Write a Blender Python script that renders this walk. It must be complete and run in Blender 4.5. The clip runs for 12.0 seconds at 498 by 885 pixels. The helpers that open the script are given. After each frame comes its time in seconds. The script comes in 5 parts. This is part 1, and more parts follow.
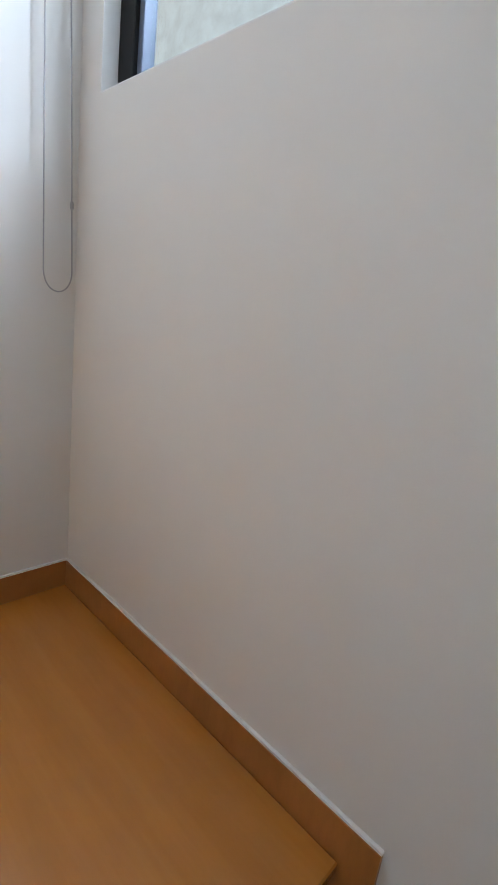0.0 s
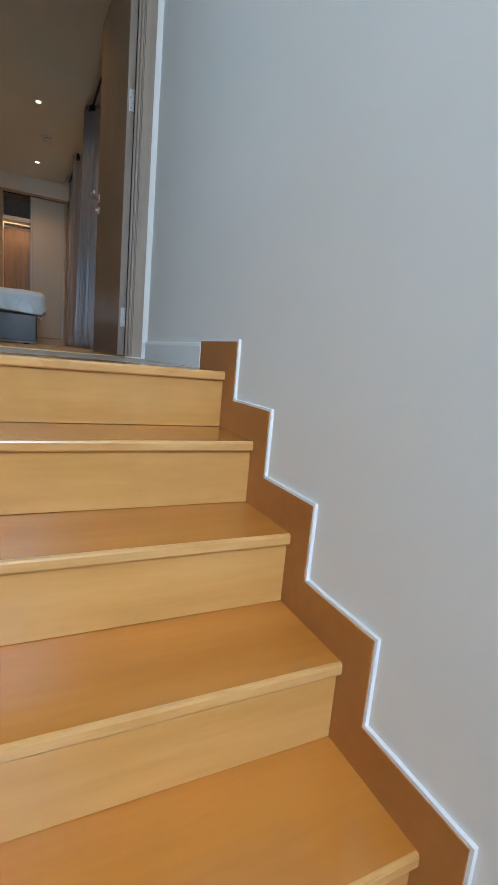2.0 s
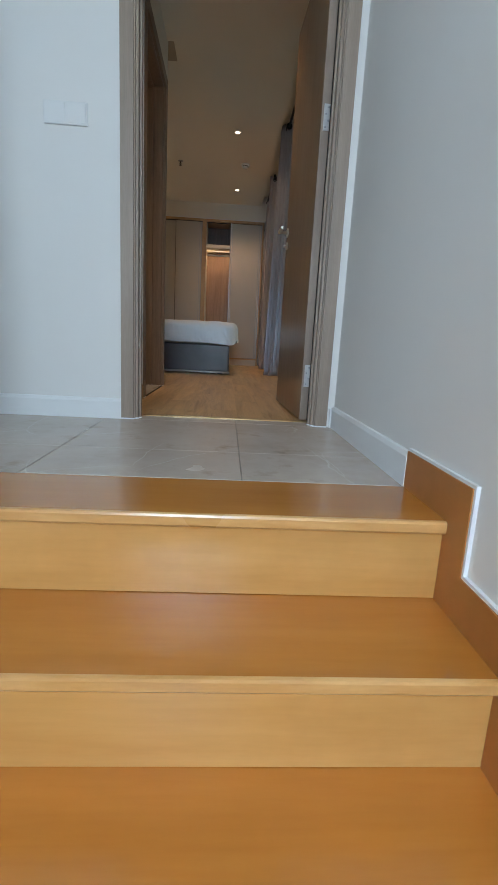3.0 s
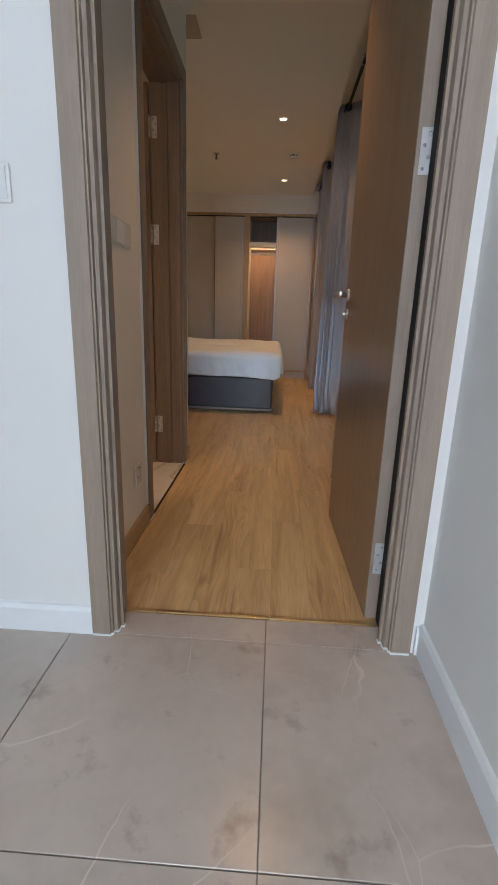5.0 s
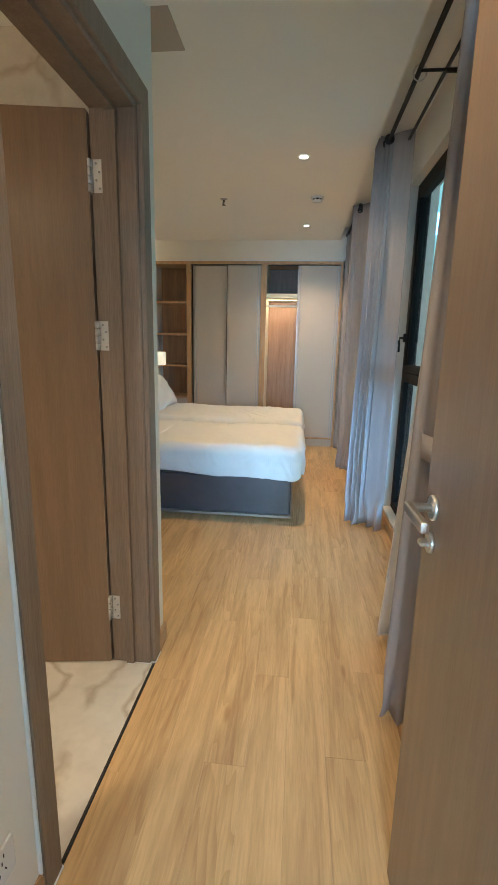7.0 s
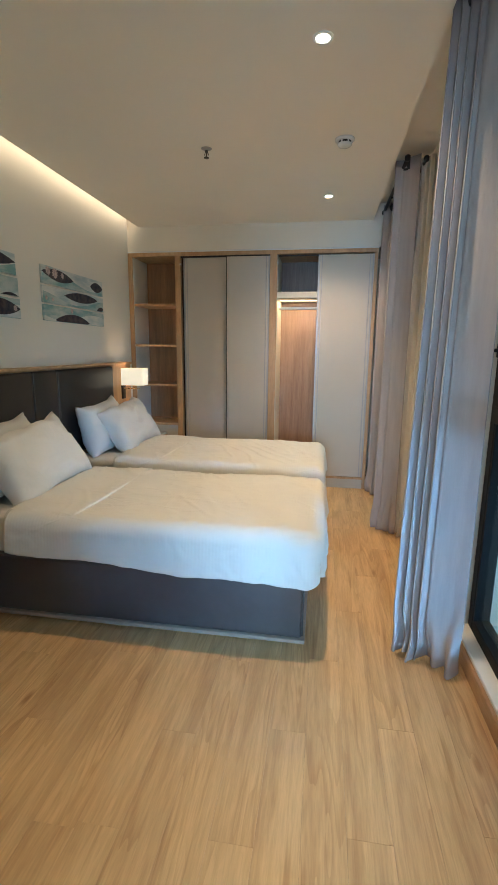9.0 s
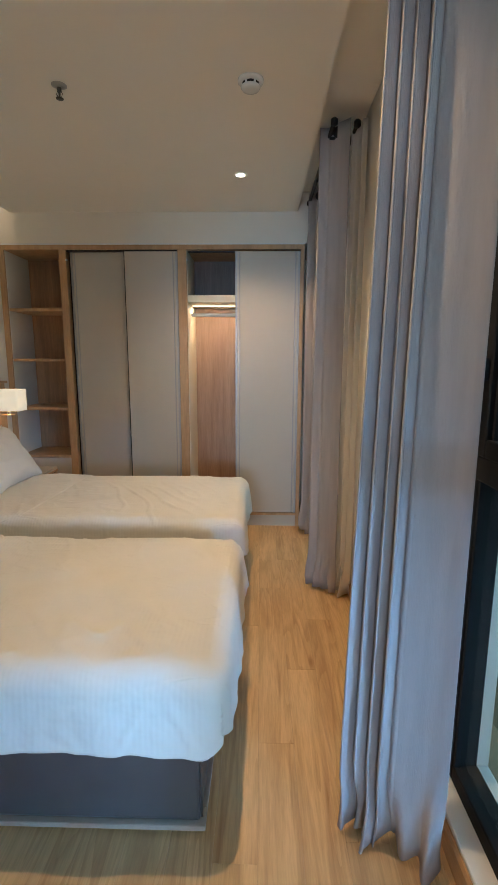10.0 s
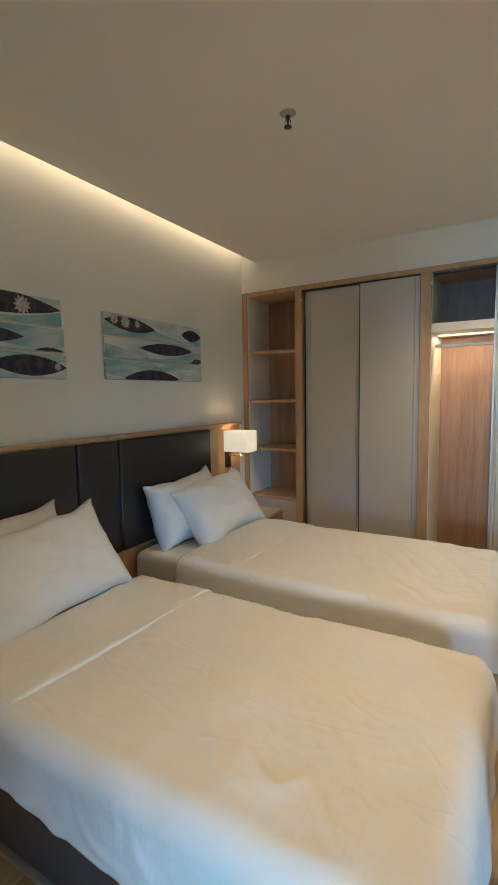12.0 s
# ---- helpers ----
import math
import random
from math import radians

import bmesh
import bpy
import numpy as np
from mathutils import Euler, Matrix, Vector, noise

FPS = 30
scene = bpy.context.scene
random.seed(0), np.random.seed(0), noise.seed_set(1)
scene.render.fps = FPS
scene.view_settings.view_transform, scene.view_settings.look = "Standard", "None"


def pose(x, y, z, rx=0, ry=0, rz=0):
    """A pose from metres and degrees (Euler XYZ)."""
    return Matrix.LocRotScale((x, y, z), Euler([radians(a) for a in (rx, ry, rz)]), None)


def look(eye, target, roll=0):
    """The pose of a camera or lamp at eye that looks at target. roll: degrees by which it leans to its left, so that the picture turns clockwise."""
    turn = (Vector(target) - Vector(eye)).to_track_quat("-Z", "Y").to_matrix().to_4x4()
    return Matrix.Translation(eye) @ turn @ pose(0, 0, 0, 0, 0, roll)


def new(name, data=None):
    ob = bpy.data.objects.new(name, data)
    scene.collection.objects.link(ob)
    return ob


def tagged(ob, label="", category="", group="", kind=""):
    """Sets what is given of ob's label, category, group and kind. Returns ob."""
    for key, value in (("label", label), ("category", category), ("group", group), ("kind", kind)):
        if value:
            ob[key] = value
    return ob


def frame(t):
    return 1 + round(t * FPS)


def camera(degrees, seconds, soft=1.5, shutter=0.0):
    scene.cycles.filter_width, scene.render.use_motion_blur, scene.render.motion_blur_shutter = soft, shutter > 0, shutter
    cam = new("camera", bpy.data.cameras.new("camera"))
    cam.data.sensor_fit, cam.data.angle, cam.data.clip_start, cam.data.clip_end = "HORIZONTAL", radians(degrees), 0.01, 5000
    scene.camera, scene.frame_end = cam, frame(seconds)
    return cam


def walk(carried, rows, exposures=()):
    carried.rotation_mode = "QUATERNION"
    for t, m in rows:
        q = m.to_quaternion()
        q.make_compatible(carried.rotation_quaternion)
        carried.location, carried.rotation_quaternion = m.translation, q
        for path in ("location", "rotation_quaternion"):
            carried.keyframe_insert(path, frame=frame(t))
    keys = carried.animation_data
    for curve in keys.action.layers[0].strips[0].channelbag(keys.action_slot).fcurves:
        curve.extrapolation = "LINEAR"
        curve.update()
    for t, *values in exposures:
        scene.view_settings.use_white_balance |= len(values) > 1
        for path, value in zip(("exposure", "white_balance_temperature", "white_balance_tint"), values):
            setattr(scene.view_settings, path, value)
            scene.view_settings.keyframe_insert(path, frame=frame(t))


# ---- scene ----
cam = camera(56.2, 12.0)
PATH = [
    (0, (-1.573, -1.926, -0.453), (-0.259, -3.350, -0.947), 7.2),
    (0.5, (-1.266, -2.04, -0.279), (0.564, -2.681, -0.771), 6.9),
    (0.6, (-1.18, -2.01, -0.281), (0.706, -2.476, -0.756), 7.3),
    (0.7, (-1.108, -1.993, -0.268), (0.816, -2.256, -0.744), 7.4),
    (0.8, (-1.048, -1.99, -0.254), (0.895, -2.025, -0.729), 7.4),
    (1, (-0.937, -2.007, -0.241), (0.966, -1.564, -0.67), 6.4),
    (1.2, (-0.865, -2.013, -0.192), (0.864, -1.079, -0.564), 6.1),
    (1.4, (-0.844, -1.9, -0.122), (0.67, -0.654, -0.52), 7.6),
    (1.5, (-0.82, -1.826, -0.097), (0.588, -0.455, -0.469), 8.8),
    (2, (-0.629, -1.467, 0.044), (0.249, 0.297, -0.301), 5.2),
    (2.5, (-0.507, -1.176, 0.202), (-0.154, 0.756, -0.175), 3.7),
    (3, (-0.506, -0.932, 0.354), (-0.393, 1.022, -0.055), 3.0),
    (3.2, (-0.489, -0.84, 0.413), (-0.442, 1.117, 0.002), 2.6),
    (4.8, (-0.443, -0.086, 0.892), (-0.517, 1.842, 0.366), 1.9),
    (5, (-0.459, 0.003, 0.937), (-0.554, 1.928, 0.406), 1.8),
    (5.5, (-0.478, 0.206, 1.109), (-0.52, 2.127, 0.555), 1.8),
    (6, (-0.41, 0.453, 1.225), (-0.471, 2.375, 0.677), 1.6),
    (6.5, (-0.42, 0.736, 1.313), (-0.552, 2.669, 0.816), 1.5),
    (7, (-0.445, 1.136, 1.343), (-0.648, 3.08, 0.92), 1.2),
    (7.2, (-0.433, 1.302, 1.356), (-0.688, 3.242, 0.941), 1.4),
    (8.8, (-0.426, 2.372, 1.387), (-0.841, 4.289, 0.997), 0.7),
    (9, (-0.426, 2.54, 1.381), (-0.729, 4.479, 0.992), 0.6),
    (9.5, (-0.382, 2.971, 1.389), (-0.467, 4.933, 1.011), 0.2),
    (10, (-0.309, 3.359, 1.409), (-0.355, 5.33, 1.068), 0.2),
    (10.5, (-0.32, 3.629, 1.436), (-0.398, 5.608, 1.153), -0.3),
    (11, (-0.32, 3.755, 1.475), (-0.608, 5.72, 1.241), -0.7),
    (11.5, (-0.315, 3.793, 1.474), (-0.932, 5.686, 1.284), -1.0),
    (12, (-0.339, 3.785, 1.467), (-1.346, 5.502, 1.267), -1.0),
]
EXPOSURES = [(0.0, -0.75, 6850, 17), (0.5, -1.35, 6300, 15), (1.0, -1.6, 6000, 12), (1.5, -1.5, 6300, 10), (2.5, -1.3, 6600, 10), (3.2, -1.3, 6700, 11), (5.0, -1.0, 7050, 18), (6.0, -0.55, 7000, 16), (6.5, -0.3, 6500, 9), (7.0, 0.16, 5600, -2), (9.0, 0.16, 5400, -2), (9.5, -0.08, 5300, 1), (10.0, -0.2, 5550, 2), (10.5, -0.02, 5950, 6), (11.0, -0.05, 6000, 4), (11.5, -0.1, 5480, -3), (12.0, -0.18, 5500, -3)]
walk(cam, [(t, look(eye, target, roll)) for t, eye, target, roll in PATH], EXPOSURES)

# ---- world and light ----
world = bpy.data.worlds.new("world")
scene.world = world
world.use_nodes = True
wn = world.node_tree.nodes
wl = world.node_tree.links
sky = wn.new("ShaderNodeTexSky")
sky.sky_type = "NISHITA"
sky.sun_disc = False
sky.sun_elevation = radians(42)
sky.sun_rotation = radians(-27)
sky.air_density = 1.6
sky.dust_density = 2.5
wl.new(sky.outputs[0], wn["Background"].inputs[0])
wn["Background"].inputs[1].default_value = 0.10


def lamp(kind, name, m, energy, colour, **settings):
    data = bpy.data.lights.new(name, kind)
    data.energy, data.color = energy, colour
    if kind == "AREA":
        data.shape = "RECTANGLE"
        data.size, data.size_y = settings["size"]
        data.spread = radians(settings.get("spread", 180))
    if kind == "SPOT":
        data.spot_size, data.spot_blend, data.shadow_soft_size = radians(settings["spot"]), 0.75, 0.025
    if kind == "POINT":
        data.shadow_soft_size = settings["radius"]
    if kind == "SUN":
        data.angle = radians(settings["angle"])
    ob = new(name, data)
    ob.matrix_world = m
    return ob


DAY = (0.61, 0.79, 1.0)
COOL = (0.29, 0.59, 1.0)
WARM = (1.0, 0.615, 0.32)
lamp("SUN", "sun", look((-4.0, 8, 8), (0, 0, 0)), 4.0, (1.0, 0.96, 0.90), angle=8)
# skylight at the stair window and at the two bedroom windows
lamp("AREA", "stair_window_skylight", look((-0.88, -3.5, 1.65), (-0.5, 0, 0.1)), 235, DAY, size=(1.1, 1.2))
lamp("AREA", "bedroom_window_skylight", look((2.3, 1.2, 1.0), (-0.45, 4.5, 0.42)), 4.2, COOL, size=(0.4, 0.6), spread=27)
lamp("AREA", "far_window_skylight", look((0.80, 6.58, 2.65), (-0.35, 6.55, 0.4)), 7, COOL, size=(0.6, 0.9))
# fill light added for daylight from the landing's unseen west side
lamp("AREA", "landing_fill_light", look((-3.45, 0.58, 1.5), (0, 0.4, 0.9)), 19, (0.45, 0.71, 1.0), size=(1.0, 1.7))
DOWNLIGHTS = [(-0.479, 4.626, 2.567), (-0.441, 6.531, 2.567), (-0.47, 2.2, 2.445)]
for p in DOWNLIGHTS:
    lamp("SPOT", "downlight_lamp", look((p[0], p[1], p[2] - 0.012), (p[0], p[1] + 0.001, 0)), 88 if p[1] > 3 else 52, WARM, spot=124 if p[1] > 3 else 92)
lamp("AREA", "cove_strip_lamp", look((-2.315, 5.1, 2.66), (-2.42, 5.1, 2.60)), 3.4, (1.0, 0.71, 0.46), size=(4.2, 0.03))
lamp("POINT", "wall_lamp_bulb", pose(-2.245, 6.895, 1.12), 3.2, WARM, radius=0.03)
lamp("AREA", "closet_strip_lamp", look((-0.71, 7.50, 1.868), (-0.71, 7.52, 0)), 3.4, WARM, size=(0.38, 0.02))
lamp("AREA", "bathroom_lamp", look((-1.75, 1.5, 2.34), (-1.75, 1.5, 0)), 10, (1.0, 0.70, 0.44), size=(0.12, 0.12), spread=115)

# ---- materials ----


def colour4(c):
    return (c[0], c[1], c[2], 1.0)


def mat(name, base, rough=0.6, metal=0.0, vary=0.06, scale=6.0, bump=0.0, bump_scale=200.0, stretch=(1, 1, 1), second=None, grain=0.0,
        random=0.0, stain=0.0, emit=0.0, coat=0.0, rough_vary=0.08, distort=0.0, relief_depth=0.002):
    """A surface with a large mottling, a fine stretched grain, stains, a bump and a random tone per object."""
    m = bpy.data.materials.new(name)
    m.use_nodes = True
    nt, n = m.node_tree, m.node_tree.nodes
    b = n["Principled BSDF"]

    def add(kind, **values):
        node = n.new(kind)
        for key, value in values.items():
            node.inputs[key].default_value = value
        return node

    coord = n.new("ShaderNodeTexCoord")
    info = n.new("ShaderNodeObjectInfo")
    shift = n.new("ShaderNodeVectorMath")
    shift.operation = "MULTIPLY_ADD"
    nt.links.new(info.outputs["Random"], shift.inputs[0])
    shift.inputs[1].default_value = (17.3, 31.7, 11.9)
    nt.links.new(coord.outputs["Object"], shift.inputs[2])
    big = add("ShaderNodeTexNoise", Scale=scale, Detail=4.0, Roughness=0.6, Distortion=distort)
    mapping = n.new("ShaderNodeMapping")
    mapping.inputs["Scale"].default_value = stretch
    nt.links.new(shift.outputs[0], mapping.inputs[0])
    nt.links.new(mapping.outputs[0], big.inputs["Vector"])
    ramp = n.new("ShaderNodeValToRGB")
    dark = second or tuple(c * (1 - vary) for c in base)
    ramp.color_ramp.elements[0].color, ramp.color_ramp.elements[1].color = colour4(dark), colour4(base)
    ramp.color_ramp.elements[0].position, ramp.color_ramp.elements[1].position = 0.36, 0.62
    nt.links.new(big.outputs["Fac"], ramp.inputs[0])
    out = ramp.outputs[0]

    def blend(factor_socket, tint, kind="MULTIPLY"):
        nonlocal out
        mix = n.new("ShaderNodeMixRGB")
        mix.blend_type = kind
        nt.links.new(factor_socket, mix.inputs[0])
        nt.links.new(out, mix.inputs[1])
        mix.inputs[2].default_value = colour4(tint)
        out = mix.outputs[0]

    def levels(socket, low, high, top):
        node = n.new("ShaderNodeMapRange")
        node.inputs[1].default_value, node.inputs[2].default_value, node.inputs[4].default_value = low, high, top
        nt.links.new(socket, node.inputs[0])
        return node.outputs[0]

    if grain:
        fine = add("ShaderNodeTexNoise", Scale=scale * 9, Detail=6.0, Roughness=0.65)
        nt.links.new(mapping.outputs[0], fine.inputs["Vector"])
        blend(levels(fine.outputs["Fac"], 0.42, 0.68, grain), tuple(c * 0.45 for c in (1.0, 0.9, 0.8)))
    if stain:
        spots = add("ShaderNodeTexNoise", Scale=1.7, Detail=5.0, Roughness=0.7)
        nt.links.new(shift.outputs[0], spots.inputs["Vector"])
        blend(levels(spots.outputs["Fac"], 0.52, 0.75, stain), (0.62, 0.58, 0.54))
    if random:
        tone = n.new("ShaderNodeHueSaturation")
        nt.links.new(levels(info.outputs["Random"], 0, 1, 2 * random), tone.inputs["Value"])
        add_one = n.new("ShaderNodeMath")
        add_one.inputs[1].default_value = 1 - random
        nt.links.new(tone.inputs["Value"].links[0].from_socket, add_one.inputs[0])
        nt.links.new(add_one.outputs[0], tone.inputs["Value"])
        nt.links.new(out, tone.inputs["Color"])
        out = tone.outputs[0]
    nt.links.new(out, b.inputs["Base Color"])
    b.inputs["Metallic"].default_value = metal
    b.inputs["Roughness"].default_value = rough
    if rough_vary:
        smear = add("ShaderNodeTexNoise", Scale=3.1, Detail=3.0)
        nt.links.new(shift.outputs[0], smear.inputs["Vector"])
        span = n.new("ShaderNodeMapRange")
        span.inputs[3].default_value, span.inputs[4].default_value = max(rough - rough_vary, 0.02), min(rough + rough_vary, 1)
        nt.links.new(smear.outputs["Fac"], span.inputs[0])
        nt.links.new(span.outputs[0], b.inputs["Roughness"])
    if coat:
        b.inputs["Coat Weight"].default_value = coat
        b.inputs["Coat Roughness"].default_value = 0.12
    if bump:
        relief = add("ShaderNodeTexNoise", Scale=bump_scale, Detail=3.0)
        nt.links.new(mapping.outputs[0], relief.inputs["Vector"])
        node = n.new("ShaderNodeBump")
        node.inputs["Strength"].default_value = bump
        node.inputs["Distance"].default_value = relief_depth
        nt.links.new(relief.outputs["Fac"], node.inputs["Height"])
        nt.links.new(node.outputs[0], b.inputs["Normal"])
    if emit:
        b.inputs["Emission Color"].default_value = colour4(base)
        b.inputs["Emission Strength"].default_value = emit
    return m


def marble(name, base, vein, scale, rough, width=0.03, cloud=0.12, wander=0.9, speck=0.12, blots=0.0, along=(1, 1, 1), sparse=0.46):
    """Stone with thin wandering veins, clouds and small pits."""
    m = mat(name, base, rough, vary=cloud, scale=2.3, stain=0.5, grain=speck, rough_vary=0.05)
    nt, n = m.node_tree, m.node_tree.nodes
    b = n["Principled BSDF"]
    coord = n.new("ShaderNodeTexCoord")
    warp = n.new("ShaderNodeTexNoise")
    warp.inputs["Scale"].default_value = scale * 0.8
    warp.inputs["Detail"].default_value = 5
    add = n.new("ShaderNodeMixRGB")
    add.blend_type, add.inputs[0].default_value = "ADD", wander
    turn = n.new("ShaderNodeMapping")
    turn.inputs["Scale"].default_value = along
    turn.inputs["Rotation"].default_value = (0, 0, 0.35)
    nt.links.new(coord.outputs["Object"], turn.inputs[0])
    nt.links.new(coord.outputs["Object"], warp.inputs["Vector"])
    nt.links.new(turn.outputs[0], add.inputs[1])
    nt.links.new(warp.outputs["Color"], add.inputs[2])
    cells = n.new("ShaderNodeTexVoronoi")
    cells.feature = "DISTANCE_TO_EDGE"
    cells.inputs["Scale"].default_value = scale
    nt.links.new(add.outputs[0], cells.inputs["Vector"])
    line = n.new("ShaderNodeMapRange")
    line.inputs[1].default_value, line.inputs[2].default_value = 0.0, width
    line.inputs[3].default_value, line.inputs[4].default_value = 0.85, 0.0
    nt.links.new(cells.outputs[0], line.inputs[0])
    fade = n.new("ShaderNodeTexNoise")
    fade.inputs["Scale"].default_value = scale * 1.3
    nt.links.new(coord.outputs["Object"], fade.inputs["Vector"])
    keep = n.new("ShaderNodeMapRange")
    keep.inputs[1].default_value, keep.inputs[2].default_value = sparse, sparse + 0.14
    nt.links.new(fade.outputs["Fac"], keep.inputs[0])
    both = n.new("ShaderNodeMath")
    both.operation = "MULTIPLY"
    nt.links.new(line.outputs[0], both.inputs[0])
    nt.links.new(keep.outputs[0], both.inputs[1])
    mix = n.new("ShaderNodeMixRGB")
    nt.links.new(both.outputs[0], mix.inputs[0])
    nt.links.new(b.inputs["Base Color"].links[0].from_socket, mix.inputs[1])
    mix.inputs[2].default_value = colour4(vein)
    if blots:
        spots = n.new("ShaderNodeTexNoise")
        spots.inputs["Scale"].default_value, spots.inputs["Detail"].default_value, spots.inputs["Roughness"].default_value = 7.0, 7.0, 0.62
        nt.links.new(coord.outputs["Object"], spots.inputs["Vector"])
        cut = n.new("ShaderNodeMapRange")
        cut.inputs[1].default_value, cut.inputs[2].default_value, cut.inputs[4].default_value = 0.58, 0.72, blots
        nt.links.new(spots.outputs["Fac"], cut.inputs[0])
        dim = n.new("ShaderNodeMixRGB")
        dim.blend_type = "MULTIPLY"
        nt.links.new(cut.outputs[0], dim.inputs[0])
        nt.links.new(b.inputs["Base Color"].links[0].from_socket, dim.inputs[1])
        dim.inputs[2].default_value = (0.45, 0.36, 0.30, 1)
        nt.links.new(dim.outputs[0], mix.inputs[1])
    nt.links.new(mix.outputs[0], b.inputs["Base Color"])
    return m


def glass(name, tint=(0.93, 0.98, 0.97)):
    m = bpy.data.materials.new(name)
    m.use_nodes = True
    b = m.node_tree.nodes["Principled BSDF"]
    b.inputs["Base Color"].default_value = colour4(tint)
    b.inputs["Roughness"].default_value = 0.01
    b.inputs["Transmission Weight"].default_value = 1.0
    b.inputs["IOR"].default_value = 1.06
    return m


WALL = mat("wall_paint", (0.80, 0.785, 0.75), 0.75, vary=0.02, scale=1.5, bump=0.10, bump_scale=260)
CREAM = mat("cream_wall_paint", (0.83, 0.79, 0.71), 0.75, vary=0.02, scale=1.5, bump=0.10, bump_scale=260)
CEIL = mat("ceiling_paint", (0.89, 0.85, 0.77), 0.85, vary=0.02, scale=1.2, bump=0.06, bump_scale=200)
WHITE = mat("white_skirting", (0.82, 0.83, 0.82), 0.45, vary=0.03)
CAULK = mat("white_sealant", (0.85, 0.86, 0.86), 0.5, vary=0.02)
STEP = mat("honey_stair_wood", (0.52, 0.197, 0.034), 0.20, second=(0.46, 0.166, 0.026), scale=1.5, stretch=(0.5, 5, 5), grain=0.07, stain=0.10,
           random=0.05, coat=0.5, rough_vary=0.03, bump=0.05, bump_scale=60)
RISER = mat("pale_riser_wood", (0.62, 0.325, 0.105), 0.22, stain=0.35, second=(0.54, 0.265, 0.076), scale=1.6, stretch=(0.5, 5, 5), grain=0.09,
            random=0.04, coat=0.3, rough_vary=0.05)
# worn edge wood; the front's pale highlight is put into its colour
NOSING = mat("worn_highlight_nosing_wood", (0.66, 0.36, 0.13), 0.30, second=(0.55, 0.27, 0.08), scale=3.0, stretch=(1.2, 6, 6), grain=0.08, coat=0.4)
SKIRT = mat("stair_skirting_wood", (0.43, 0.168, 0.042), 0.38, second=(0.37, 0.138, 0.032), scale=2, stretch=(4, 1, 1), grain=0.15)
OAK = mat("floor_oak", (0.70, 0.472, 0.228), 0.38, second=(0.53, 0.335, 0.155), scale=2.6, stretch=(6.5, 0.45, 3), grain=0.26, random=0.03, distort=0.6, stain=0.08,
          bump=0.08, bump_scale=40)


def figured(m, dark, streak):
    """Broad streaks, flame figure and a few knots on top of a plank's own grain."""
    nt, n = m.node_tree, m.node_tree.nodes
    b = n["Principled BSDF"]
    coord, info = n.new("ShaderNodeTexCoord"), n.new("ShaderNodeObjectInfo")
    shift = n.new("ShaderNodeVectorMath")
    shift.operation = "MULTIPLY_ADD"
    nt.links.new(info.outputs["Random"], shift.inputs[0])
    shift.inputs[1].default_value = (9.1, 23.3, 5.7)
    nt.links.new(coord.outputs["Object"], shift.inputs[2])

    def stretched(scale):
        node = n.new("ShaderNodeMapping")
        node.inputs["Scale"].default_value = scale
        nt.links.new(shift.outputs[0], node.inputs[0])
        return node.outputs[0]

    def ranged(socket, low, high, top):
        node = n.new("ShaderNodeMapRange")
        node.interpolation_type = "SMOOTHSTEP"
        node.inputs[1].default_value, node.inputs[2].default_value, node.inputs[4].default_value = low, high, top
        nt.links.new(socket, node.inputs[0])
        return node.outputs[0]

    def over(factor, tint):
        mix = n.new("ShaderNodeMixRGB")
        mix.blend_type = "MULTIPLY"
        nt.links.new(factor, mix.inputs[0])
        nt.links.new(b.inputs["Base Color"].links[0].from_socket, mix.inputs[1])
        mix.inputs[2].default_value = colour4(tint)
        nt.links.new(mix.outputs[0], b.inputs["Base Color"])

    # rings of one warped field, seen as long flames
    field = n.new("ShaderNodeTexNoise")
    field.inputs["Scale"].default_value, field.inputs["Detail"].default_value, field.inputs["Roughness"].default_value = 1.0, 2.0, 0.45
    nt.links.new(stretched((9.0, 0.8, 1.0)), field.inputs["Vector"])
    rings = n.new("ShaderNodeMath")
    rings.operation = "MULTIPLY"
    rings.inputs[1].default_value = 13.0
    nt.links.new(field.outputs["Fac"], rings.inputs[0])
    saw = n.new("ShaderNodeMath")
    saw.operation = "FRACT"
    nt.links.new(rings.outputs[0], saw.inputs[0])
    patch = n.new("ShaderNodeTexNoise")
    patch.inputs["Scale"].default_value = 1.0
    nt.links.new(stretched((5.0, 1.1, 1.0)), patch.inputs["Vector"])
    both = n.new("ShaderNodeMath")
    both.operation = "MULTIPLY"
    nt.links.new(ranged(saw.outputs[0], 0.35, 1.0, 1.0), both.inputs[0])
    nt.links.new(ranged(patch.outputs["Fac"], 0.42, 0.62, streak), both.inputs[1])
    over(both.outputs[0], dark)
    # dark heart streaks
    heart = n.new("ShaderNodeTexNoise")
    heart.inputs["Scale"].default_value, heart.inputs["Detail"].default_value = 1.0, 5.0
    nt.links.new(stretched((26.0, 1.3, 1.0)), heart.inputs["Vector"])
    over(ranged(heart.outputs["Fac"], 0.60, 0.72, 0.55), dark)
    # knots
    cells = n.new("ShaderNodeTexVoronoi")
    cells.inputs["Scale"].default_value = 1.0
    nt.links.new(stretched((5.5, 1.6, 0.5)), cells.inputs["Vector"])
    over(ranged(cells.outputs["Distance"], 0.10, 0.02, 0.75), dark)


